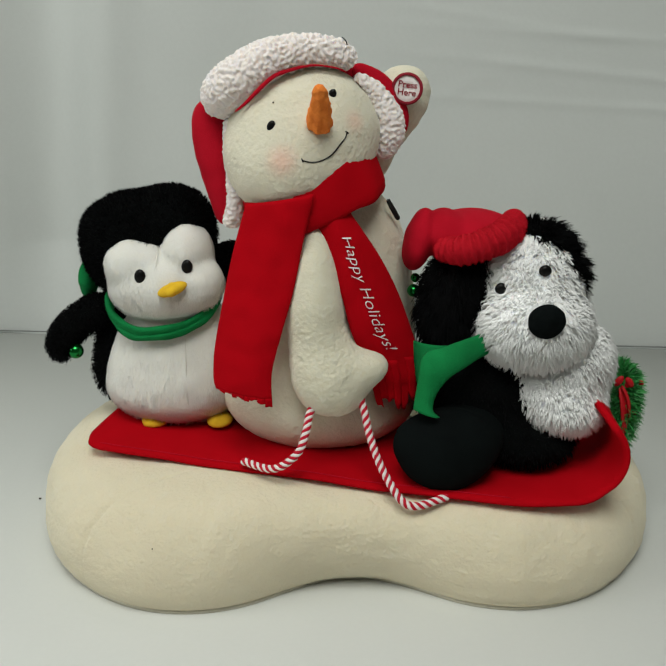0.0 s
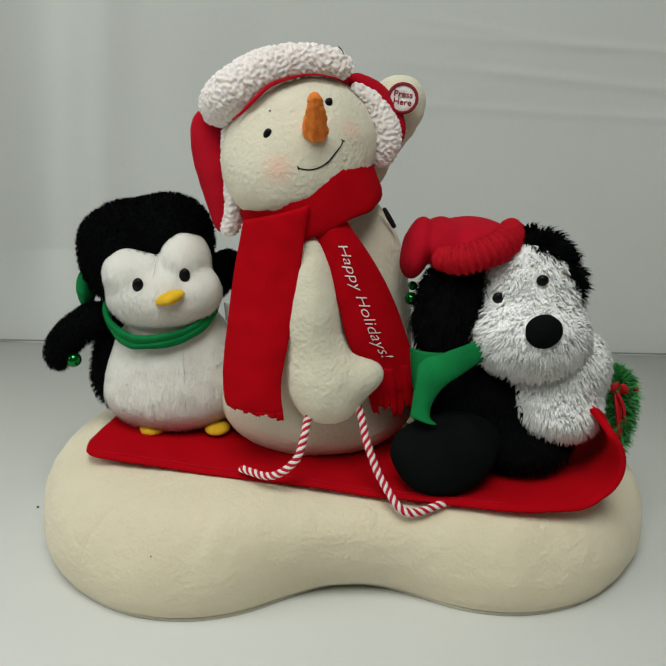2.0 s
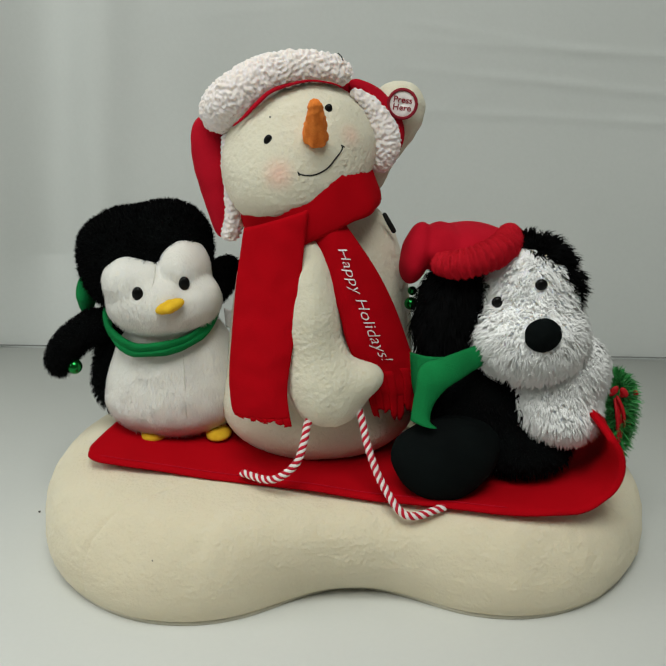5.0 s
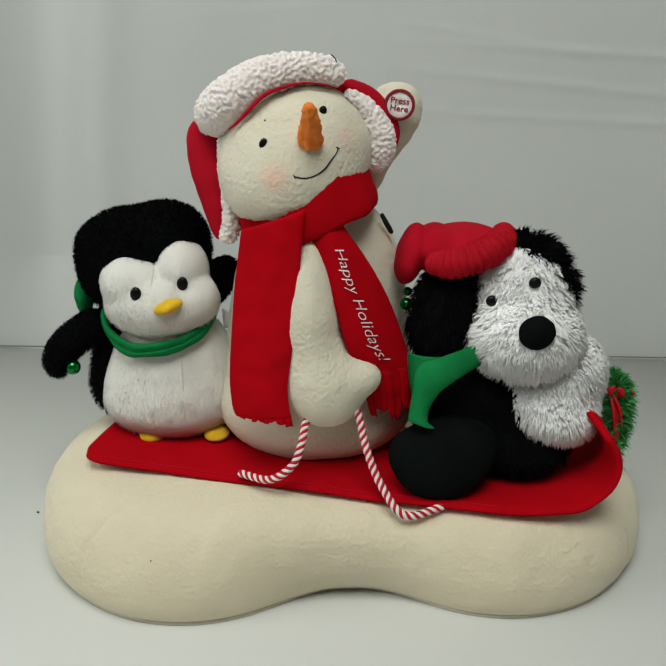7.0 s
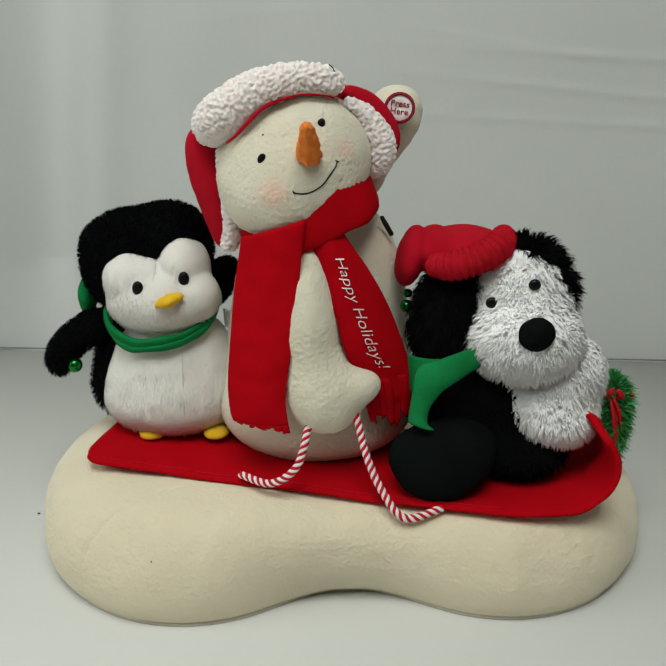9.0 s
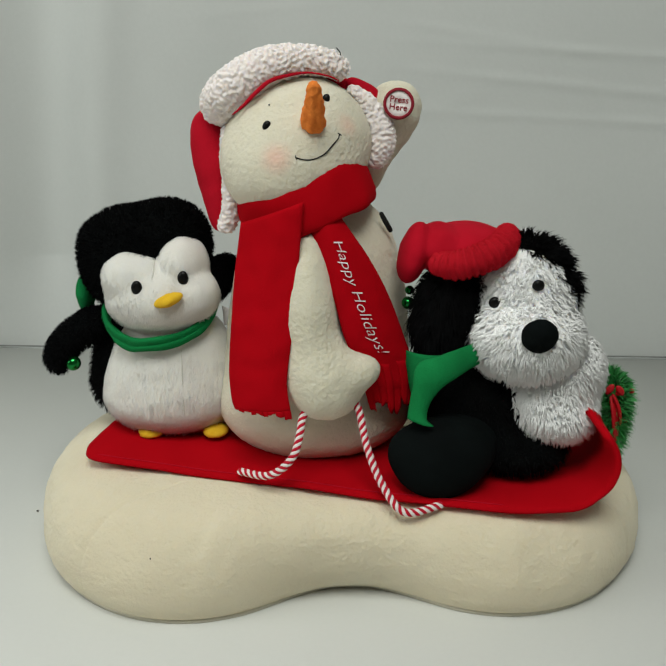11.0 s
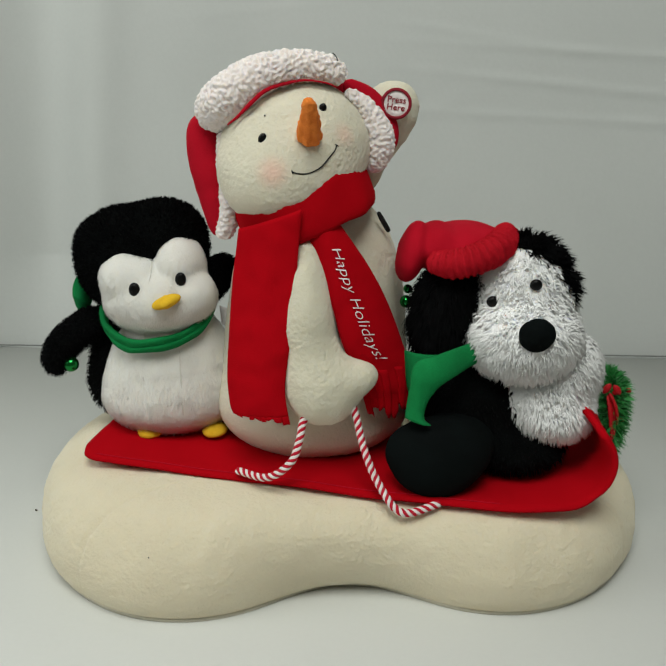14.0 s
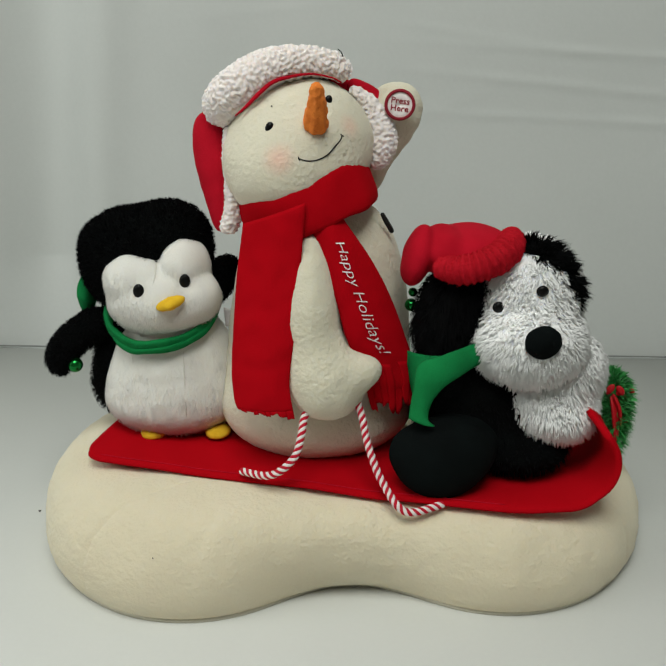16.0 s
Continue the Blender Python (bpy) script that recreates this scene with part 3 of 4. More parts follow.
    for i in range(7):
        part("fringe", far.piece(0.70 + 0.10 * ((i * 3) % 7) / 6, 0.99 - 0.05 * ((i * 3) % 4) / 3, i / 7 - 0.006, (i + 1) / 7 + 0.006, 0.0022 + 0.0024 * (i % 2), 14, 7, 0.04), RED, tail2)
    v, f = words("Happy Holidays!", 0.0118, -0.012)
    long = v[:, 0].max() - v[:, 0].min()
    half = v[:, 1].max() - v[:, 1].min()
    placed = [far.at(0.112 + 0.55 * (x / long + 0.5), 0.45 + 0.44 * (x / long) ** 2 + 0.26 * y / half, 0.0024) for x, y, _ in v]
    part("lettering", (np.array(placed), f), LETTER, tail2, "white embroidered words Happy Holidays", flat=True)

    # head
    shape = plush((-0.025, 0, 0.27), HEAD, 0.02, sub=7, lumps=0.0009, scale=70, fuzz=0.00045)
    head = part("head", shape, FACE, ob, "ivory fleece head with rosy cheeks", NECK)


    def on_face(x, z, lift=0.0):
        return front(x, z, HEAD, 0.02, lift)

    for x, z in ((-0.0415, 0.2820), (-0.0065, 0.2985)):
        part("eye", bead(on_face(x, z, -0.0003), (0.0024, 0.0016, 0.0033), (0, 24, 0)), BEAD, head, "small black oval eye")
    part("brow_dot", bead(on_face(-0.0405, 0.2945, 0), (0.0005, 0.0004, 0.0005), sub=3), THREAD, head)
    smile = [on_face(x, z, 0.0004) for x, z in ((-0.0235, 0.2638), (-0.0195, 0.2627), (-0.0150, 0.2626), (-0.0105, 0.2639), (-0.0060, 0.2666), (-0.0025, 0.2706), (0.0010, 0.2748), (0.0023, 0.2778))]
    mouth = part("mouth", tube(smile, [0.00045] * 4, n=60, seg=6), THREAD, head, "thin stitched smile")
    for a, b in (((-0.0240, 0.2652), (-0.0230, 0.2625)), ((0.0010, 0.2786), (0.0035, 0.2770))):
        part("mouth_corner", tube([on_face(*a, 0.0004), on_face((a[0] + b[0]) / 2, (a[1] + b[1]) / 2, 0.0004), on_face(*b, 0.0004)], [0.0004] * 3, n=8, seg=6), THREAD, head)
    base = on_face(-0.0140, 0.2800, -0.004)
    part("nose", tube((base, base + np.array((0.0003, -0.009, 0.0075)), base + np.array((0.0010, -0.0175, 0.0165)), base + np.array((0.0007, -0.026, 0.0265))), (0.0082, 0.0071, 0.0054, 0.0031), n=60, seg=60, squash=(1, 0.85), lumps=0.0007, scale=380, ribs=5, rib=0.012, flutes=7, flute=0.06), ORANGE, head, "orange felt carrot nose")

    # winter hat with ear flaps
    crown = plush((-0.027, 0.006, 0.278), (((-0.027, 0.012, 0.279), (0.049, 0.045, 0.043), (0, -24, 0)),), sub=5, lumps=0.001, scale=60)
    cv, cf = crown
    up = (cv - np.array((-0.027, 0.010, 0.280))) @ np.array((-0.30, 0.62, 0.62))
    cv = np.where((up > 0.004)[:, None], cv, np.array((-0.027, 0.010, 0.280)) + (cv - np.array((-0.027, 0.010, 0.280))) * 0.86)
    part("hat_crown", (cv, cf), HAT_RED, head, "crimson felt hat crown")
    part("hat_trim", tube(((-0.0755, 0.004, 0.287), (-0.0710, -0.013, 0.298), (-0.0585, -0.022, 0.3085), (-0.041, -0.022, 0.3185), (-0.022, -0.017, 0.3220), (-0.004, -0.013, 0.3205), (0.006, -0.007, 0.3145)), (0.0105, 0.0132, 0.0132, 0.0116, 0.0096, 0.0082, 0.0060), n=360, seg=140, squash=(1, 1), lumps=0.0017, scale=470), SHERPA, head, "thick fluffy white trim")
    part("piping", tube(((-0.0637, -0.029, 0.2883), (-0.0569, -0.031, 0.2936), (-0.0481, -0.033, 0.3021), (-0.04, -0.032, 0.3087), (-0.0291, -0.028, 0.3124), (-0.0169, -0.024, 0.3143), (-0.0045, -0.02, 0.3126), (0.002, -0.016, 0.3099)), (0.0004, 0.0012, 0.0011, 0.0006, 0.0005), n=60, seg=8), HAT_RED, head, "narrow red felt edge under the trim")
    flap = ((-0.0790, 0.002, 0.293), (-0.0830, 0.000, 0.276), (-0.0805, -0.003, 0.255), (-0.0770, -0.004, 0.235), (-0.0745, -0.004, 0.2150))
    part("ear_flap", tube(flap, (0.0105, 0.0128, 0.0118, 0.0095, 0.0055), n=60, seg=24, squash=(0.95, 0.75), lumps=0.0008, scale=100), HAT_RED, head, "crimson felt ear flap")
    part("flap_lining", tube(((-0.0690, -0.010, 0.283), (-0.0680, -0.012, 0.262), (-0.0655, -0.013, 0.243), (-0.0665, -0.011, 0.228), (-0.0720, -0.009, 0.2145)), (0.0035, 0.0052, 0.0062, 0.0066, 0.0050), n=180, seg=64, lumps=0.0015, scale=470), SHERPA, head, "fluffy white flap lining")
    part("ear_flap", tube(((0.006, 0.002, 0.312), (0.0215, 0.006, 0.302), (0.0320, 0.008, 0.287), (0.0350, 0.008, 0.276), (0.0300, 0.008, 0.2655)), (0.004, 0.007, 0.008, 0.0065, 0.005), n=60, seg=24, squash=(0.7, 1.0)), HAT_RED, head, "crimson felt ear flap")
    part("flap_lining", tube(((0.0075, -0.008, 0.3080), (0.0195, -0.004, 0.297), (0.0275, -0.002, 0.282), (0.0285, -0.002, 0.270), (0.0230, 0.0, 0.257)), (0.0025, 0.0065, 0.0095, 0.0090, 0.0060), n=180, seg=72, lumps=0.0015, scale=470), SHERPA, head, "fluffy white flap lining")
    part("hat_thread", tube(((-0.001, -0.018, 0.330), (0.0015, -0.017, 0.3275), (0.003, -0.016, 0.323)), [0.00035] * 3, n=12, seg=5), THREAD, head)
    return ob


# ---- penguin ----
def penguin():
    ob = thing("plush_penguin", (-0.128, 0.035, 0.076), "black and white plush penguin in a green scarf on the toboggan", "plush toy", "plush toys on the toboggan")
    body = part("body", plush((-0.133, 0.045, 0.12), (((-0.128, 0.045, 0.118), (0.0485, 0.036, 0.046)), ((-0.131, 0.040, 0.098), (0.0465, 0.036, 0.027))), 0.01, sub=5, floor=0.0755), BLACK, ob, "black plush body")
    part("body_fur", fur((np.array([v.co[:] for v in body.data.vertices]) + np.array(HOME[body]), [tuple(p.vertices) for p in body.data.polygons]), 9000, 0.0038, 0.0003, 1, (0, 0, -0.5), 0.35, 0.2, lambda p: p[:, 1] < 0.06), BLACK_FUR, ob, kind="stuff")
    belly_balls = (((-0.1160, 0.022, 0.112), (0.0420, 0.034, 0.037)), ((-0.1130, 0.024, 0.128), (0.0350, 0.030, 0.032)), ((-0.1160, 0.020, 0.094), (0.0430, 0.034, 0.021)))
    belly = plush((-0.115, 0.022, 0.114), belly_balls, 0.022, lumps=0.0007, scale=90, floor=0.0755)
    part("belly", belly, WHITE, ob, "white plush belly")
    part("belly_nap", fur(belly, 12000, 0.0017, 0.00019, 21, (0, 0, -2.2), 0.3, 0.1, lambda p: p[:, 1] < 0.03, solid=True), WHITE, ob, kind="stuff")
    part("belly_seam", tube([front(-0.104 + 0.002 * (0.14 - z) * 10, z, belly_balls, 0.022, lift=0.0001) for z in (0.140, 0.128, 0.115, 0.100, 0.086)], [0.0005] * 4, n=30, seg=6), SEAM, ob)
    skull = plush((-0.133, 0.040, 0.192), (((-0.1345, 0.040, 0.189), (0.0440, 0.041, 0.038)), ((-0.1170, 0.036, 0.2040), (0.0300, 0.033, 0.0280)), ((-0.1500, 0.038, 0.2020), (0.0260, 0.030, 0.0215))), 0.008, sub=5, lumps=0.001, scale=60)
    head = part("head", skull, BLACK, ob, "black plush head")
    part("head_fur", fur(skull, 18000, 0.0036, 0.0003, 2, (0, 0, 0.2), 0.4, 0.15, lambda p: p[:, 1] < 0.065), BLACK_FUR, head, kind="stuff")
    cheeks = (((-0.1175, 0.010, 0.1715), (0.0385, 0.032, 0.0260)), ((-0.1370, 0.011, 0.1855), (0.0205, 0.026, 0.0195)), ((-0.1260, 0.011, 0.1900), (0.0120, 0.0225, 0.0130)), ((-0.1035, 0.013, 0.1925), (0.0180, 0.025, 0.0200)), ((-0.0945, 0.002, 0.1745), (0.0155, 0.019, 0.0170)))
    face = plush((-0.1145, 0.010, 0.179), cheeks, 0.003, lumps=0.0006, scale=90)
    part("face", face, WHITE, head, "white plush heart-shaped face")
    part("face_nap", fur(face, 9000, 0.0016, 0.00019, 22, (0, 0, -1.9), 0.4, 0.1, lambda p: p[:, 1] < 0.02, solid=True), WHITE, head, kind="stuff")
    part("face_seam", tube([front(x, z, cheeks, 0.003, 0.0003) for x, z in ((-0.1195, 0.2000), (-0.1190, 0.1960), (-0.1192, 0.1915), (-0.1200, 0.1870))], (0.0003, 0.0005, 0.0004, 0.0002), n=24, seg=6), SEAM, head)
    for x, z in ((-0.1290, 0.1845), (-0.0995, 0.1895)):
        part("eye", bead(front(x, z, cheeks, 0.003, 0.0010), (0.0036, 0.0024, 0.0047), (0, 5, 0)), BEAD, head, "glossy black bead eye")
    p = front(-0.1085, 0.1775, cheeks, 0.003, 0)
    beak = plush(p, ((p + np.array((0.0005, -0.002, 0)), (0.0100, 0.0060, 0.0040), (0, -20, 0)), (p + np.array((0.001, -0.005, 0.0002)), (0.0046, 0.0060, 0.0028), (0, -20, 0))), 0.002, sub=4, lumps=0.0006, scale=260)
    part("beak", beak, YELLOW, head, "yellow felt beak")
    for x in (-0.1290, -0.0845):
        part("foot", plush((x, -0.003, 0.0772), (((x, -0.002, 0.0770), (0.0090, 0.0110, 0.0042)),), sub=4, lumps=0.0006, scale=200, floor=0.0750), YELLOW, ob, "yellow felt foot")
    neck = part("neck_scarf", ring((-0.1205, 0.019, 0.1632), 0.0380, 0.0390, 0.0042, 0.0022, (26, -6, 0), lumps=0.0016), GREEN, ob, "green felt scarf round the neck")
    nap(neck, 5000, 0.0011, GREEN, 47)
    part("scarf_fold", ring((-0.1200, 0.0185, 0.1598), 0.0380, 0.0390, 0.0028, 0.0020, (26, -8, 0), lumps=0.0016), GREEN, ob)
    part("scarf_knot", plush((-0.1790, 0.045, 0.164), (((-0.1790, 0.045, 0.164), (0.0065, 0.008, 0.014)),), sub=4, lumps=0.0015, scale=150), GREEN, ob, "green scarf knot")
    part("care_tag", Cloth(((-0.0800, 0.030, 0.158), (-0.0795, 0.029, 0.151), (-0.0790, 0.028, 0.145)), ((-0.0730, 0.030, 0.156), (-0.0730, 0.029, 0.150), (-0.0735, 0.028, 0.144)), 0.001).piece(0, 1, 0, 1, 0.0006, 8, 6), LETTER, ob, "small white sewn-in tag")
    for path, radii, seed in ((((-0.156, 0.028, 0.154), (-0.175, 0.025, 0.1455), (-0.1885, 0.021, 0.136), (-0.1945, 0.017, 0.1255), (-0.1915, 0.014, 0.1160)), (0.0135, 0.0138, 0.0132, 0.0118, 0.0070), 3),
                              (((-0.095, 0.040, 0.160), (-0.082, 0.036, 0.178), (-0.071, 0.034, 0.192)), (0.010, 0.0115, 0.009), 4)):
        shape = tube(path, radii, n=40, seg=20, squash=(1, 0.8))
        flipper = part("flipper", shape, BLACK, ob, "black plush flipper")
        part("flipper_fur", fur(shape, 5000, 0.0034, 0.0003, seed, (0, 0, -0.4), 0.4, 0.2), BLACK_FUR, flipper, kind="stuff")
        if seed == 3:
            part("jingle_bell", bead((-0.1835, 0.012, 0.1225), (0.0054, 0.0054, 0.0054)), BELL, flipper, "shiny green jingle bell")
    return ob


# ---- dog ----
EAR_PATH = ((0.112, -0.024, 0.2170), (0.127, -0.028, 0.2110), (0.1390, -0.031, 0.197), (0.1455, -0.032, 0.180))
DOG_NECK = (0.115, 0.0, 0.12)
DOG_HEAD = (((0.119, -0.016, 0.181), (0.036, 0.036, 0.039)), ((0.119, -0.042, 0.160), (0.035, 0.028, 0.0255)))


def dog():
    ob = thing("plush_dog", (0.10, -0.03, 0.07), "shaggy black and white plush dog in a red cap", "plush toy", "plush toys on the toboggan")
    body = plush((0.100, -0.018, 0.105), (((0.098, -0.018, 0.105), (0.048, 0.040, 0.040)), ((0.118, -0.038, 0.084), (0.034, 0.032, 0.016))), 0.015, sub=5, floor=0.0665)
    part("body", body, BLACK, ob, "black plush body")
    part("body_fur", fur(body, 9000, 0.004, 0.0003, 5, (0, 0, -0.5), 0.35, 0.2, lambda p: p[:, 1] < 0), BLACK_FUR, ob, kind="stuff")
    foot = plush((0.063, -0.070, 0.090), (((0.0630, -0.072, 0.0950), (0.0310, 0.0170, 0.0215)), ((0.0630, -0.075, 0.0840), (0.0230, 0.0155, 0.0185)), ((0.080, -0.045, 0.092), (0.026, 0.026, 0.020))), 0.012, lumps=0.0008, scale=70)
    part("foot", foot, BLACK_SUEDE, ob, "large black suede hind foot")
    part("foot_seam", tube([front(x, z, (((0.0655, -0.073, 0.0905), (0.0315, 0.0165, 0.0235), (0, 12, 0)),), lift=0.0001) for x, z in ((0.056, 0.083), (0.064, 0.0875), (0.073, 0.091), (0.082, 0.095))], [0.0004] * 3, n=24, seg=6), BLACK, ob)
    chest_balls = (((0.132, -0.034, 0.117), (0.029, 0.024, 0.026)), ((0.148, -0.032, 0.134), (0.024, 0.022, 0.024)), ((0.143, -0.045, 0.1065), (0.021, 0.020, 0.0125)))
    chest = plush((0.135, -0.032, 0.115), chest_balls, 0.012, sub=5)
    part("chest", chest, SHAG_SKIN, ob, "shaggy white chest and paws")
    part("chest_fur", fur(chest, 13000, 0.0056, 0.00066, 6, (0.05, -0.1, -0.7), 0.38, 0.1, lambda p: p[:, 1] < -0.005, 0.005, True), WHITE_FUR, ob, kind="stuff")

    # bandana
    cloth = Cloth(((0.103, -0.034, 0.1580), (0.063, -0.071, 0.1580), (0.0480, -0.073, 0.1530), (0.0445, -0.075, 0.1370), (0.0420, -0.078, 0.1200)),
                  ((0.104, -0.036, 0.1470), (0.0690, -0.074, 0.1430), (0.0570, -0.077, 0.1320), (0.0535, -0.080, 0.1210), (0.0575, -0.082, 0.1165)), 0.003)
    bandana = part("bandana", cloth.piece(0, 1, 0, 1, 0.0025, 40, 10), GREEN, ob, "green felt bandana")
    part("bandana_back", Cloth(((0.043, -0.034, 0.148), (0.044, -0.038, 0.138), (0.047, -0.042, 0.122)), ((0.064, -0.050, 0.150), (0.064, -0.053, 0.140), (0.062, -0.055, 0.125)), 0.004).piece(0, 1, 0, 1, 0.0025, 20, 8), GREEN, bandana)

    # head
    shape = plush((0.119, -0.026, 0.172), DOG_HEAD, 0.010, sub=5)
    head = part("head", shape, SHAG_SKIN, ob, "shaggy white head", DOG_NECK)
    nose_at = front(0.1195, 0.1725, DOG_HEAD, 0.010, 0.004)

    def bare(p):
        keep = (p[:, 1] < 0.015)
        for c in (nose_at, front(0.0960, 0.1855, DOG_HEAD, 0.01), front(0.1210, 0.1978, DOG_HEAD, 0.01)):
            keep &= np.linalg.norm(p - c, axis=1) > 0.0052
        for c in smooth_path(EAR_PATH, 9):
            keep &= np.linalg.norm(p - c, axis=1) > 0.0105
        return keep

    upper = (shape[0], shape[1])
    part("face_fur", fur(upper, 15000, 0.0056, 0.00066, 7, (0, 0.05, -0.6), 0.38, 0.1, lambda p: bare(p) & ((p[:, 2] < 0.178) | (np.random.default_rng(4).random(len(p)) < 0.8)), 0.005, True), WHITE_FUR, head, kind="stuff")
    part("nose", plush(nose_at, ((nose_at, (0.0112, 0.0070, 0.0105)),), sub=4, lumps=0.0006, scale=200), BLACK_SUEDE, head, "round black suede nose")
    for x, z in ((0.0960, 0.1855), (0.1210, 0.1978)):
        part("eye", bead(front(x, z, DOG_HEAD, 0.01, 0.0022), (0.0038, 0.0024, 0.0036)), BEAD, head, "black bead eye in the fur")
    ear = plush((0.070, -0.022, 0.170), (((0.0700, -0.026, 0.166), (0.0215, 0.019, 0.028)), ((0.076, -0.022, 0.187), (0.019, 0.018, 0.018))), 0.01, sub=5)
    e = part("ear", ear, BLACK, head, "long black furry ear")
    part("ear_fur", fur(ear, 9000, 0.0080, 0.0003, 8, (0, 0, -0.9), 0.3, 0.3, None, 0.004), BLACK_FUR, e, kind="stuff")
    ear = tube(EAR_PATH, (0.0065, 0.0080, 0.0072, 0.0045), n=40, seg=16)
    e = part("ear", ear, BLACK, head, "tousled black furry ear")
    part("ear_fur", fur(ear, 5000, 0.0095, 0.0004, 9, (0.5, 0, 0), 0.85, 0.2, None, 0.005), BLACK_FUR, e, kind="stuff")

    # cap
    part("cap_crown", plush((0.060, -0.012, 0.2105), (((0.080, -0.008, 0.2105), (0.0300, 0.028, 0.0150), (0, -4, 0)), ((0.0640, -0.014, 0.2120), (0.0150, 0.022, 0.0155), (0, 12, 0)), ((0.0480, -0.017, 0.2090), (0.0094, 0.018, 0.0200), (0, 14, 0))), 0.0028, lumps=0.0012, scale=75), HAT_RED, head, "slouched red felt cap with a crease")
    cuff = part("cap_cuff", tube(((0.0575, -0.030, 0.2065), (0.069, -0.043, 0.2085), (0.082, -0.046, 0.2120), (0.095, -0.040, 0.2160), (0.1045, -0.026, 0.2190), (0.108, -0.010, 0.2195)), (0.0060, 0.0084, 0.0090, 0.0092, 0.0088, 0.007), n=260, seg=32, ribs=19, rib=0.085, lumps=0.0008, scale=200), KNIT, head, "ribbed red cuff")
    nap(cuff, 16000, 0.0009, KNIT_NAP, 46)
    for x, y, z in ((0.0455, -0.018, 0.1755), (0.0465, -0.016, 0.1835)):
        part("jingle_bell", bead((x, y, z), (0.0042, 0.0042, 0.0042) if z < 0.18 else (0.0030, 0.0030, 0.0030)), BELL, head, "shiny green jingle bell")
    return ob


# ---- wreath and ropes ----
def wreath():
    ob = thing("wreath", (0.189, 0.0, 0.05), "green tinsel wreath with a red bow on the toboggan's curled front", "wreath")
    path = [(0.189 + 0.006 * math.sin(q), 0.010 + 0.024 * math.cos(q), 0.080 + 0.026 * math.sin(q)) for q in np.linspace(0, 2 * math.pi, 25)]
    hoop = tube(path, [0.0045] * 5, n=72, seg=10, closed_ends=False)
    part("hoop", hoop, TINSEL, ob)
    part("tinsel", fur(hoop, 7000, 0.0112, 0.0006, 11, (0.1, -0.1, 0), 0.7, 0.15), TINSEL, ob, "bushy green tinsel needles", kind="stuff")
    for a, b, c in (((0.187, -0.014, 0.108), (0.191, -0.018, 0.098), (0.1925, -0.020, 0.086)), ((0.188, -0.012, 0.106), (0.1885, -0.020, 0.094), (0.190, -0.022, 0.076))):
        part("ribbon", tube((a, b, c), (0.0042, 0.0045, 0.0030), n=24, seg=10, squash=(1, 0.35)), RIBBON, ob, "red satin ribbon end")
    for dx, dz, ry in ((-0.003, 0.004, 35), (0.004, 0.003, -35)):
        part("bow_loop", bead((0.188 + dx, -0.014, 0.107 + dz), (0.0024, 0.0020, 0.0042), (0, ry, 0)), RIBBON, ob, "red satin bow loop")
    rng = random.Random(5)
    for i in range(5):
        part("berry", bead((0.195 + rng.uniform(-0.004, 0.008), -0.012 + rng.uniform(-0.01, 0.01), 0.085 + rng.uniform(-0.02, 0.025)), (0.0019, 0.0019, 0.0019), sub=3), RIBBON, ob, "small red berry")


def rope(points, label):
    ends = points[-1]
    ob = thing("rope", ends, label, "rope", "pull ropes")
    path = smooth_path(points, 220)
    length = np.linalg.norm(np.diff(path, axis=0), axis=1)
    run = np.concatenate([[0], np.cumsum(length)])
    for k in range(4):
        line = []
        for p, (t, a, b), s in zip(path, frames(path), run):
            q = 2 * math.pi * s / 0.0095 + k * math.pi / 2
            line.append(p + (a * math.cos(q) + b * math.sin(q)) * 0.00122)
        part("strand", tube(line, [0.00132] * 4, n=260, seg=8), CORD_RED if k % 2 else CORD_WHITE, ob, "red twisted strand" if k % 2 else "white twisted strand")
    return ob


room()
snow_cushion()
sled()
SNOWMAN, PENGUIN, DOG = snowman(), penguin(), dog()
wreath()
ROPE_A = rope(((-0.010, -0.056, 0.128), (-0.0165, -0.061, 0.1180), (-0.0205, -0.066, 0.1105), (-0.0225, -0.072, 0.1020), (-0.0280, -0.0765, 0.0890), (-0.0430, -0.0740, 0.0775), (-0.0635, -0.0600, 0.0755)), "red and white twisted rope hanging from the mitten")
ROPE_B = rope(((0.006, -0.056, 0.130), (0.0115, -0.062, 0.1180), (0.0135, -0.066, 0.1115), (0.0175, -0.073, 0.0960), (0.0260, -0.084, 0.0780), (0.0400, -0.095, 0.0640), (0.0640, -0.0880, 0.0660)), "red and white twisted rope trailing over the cushion")


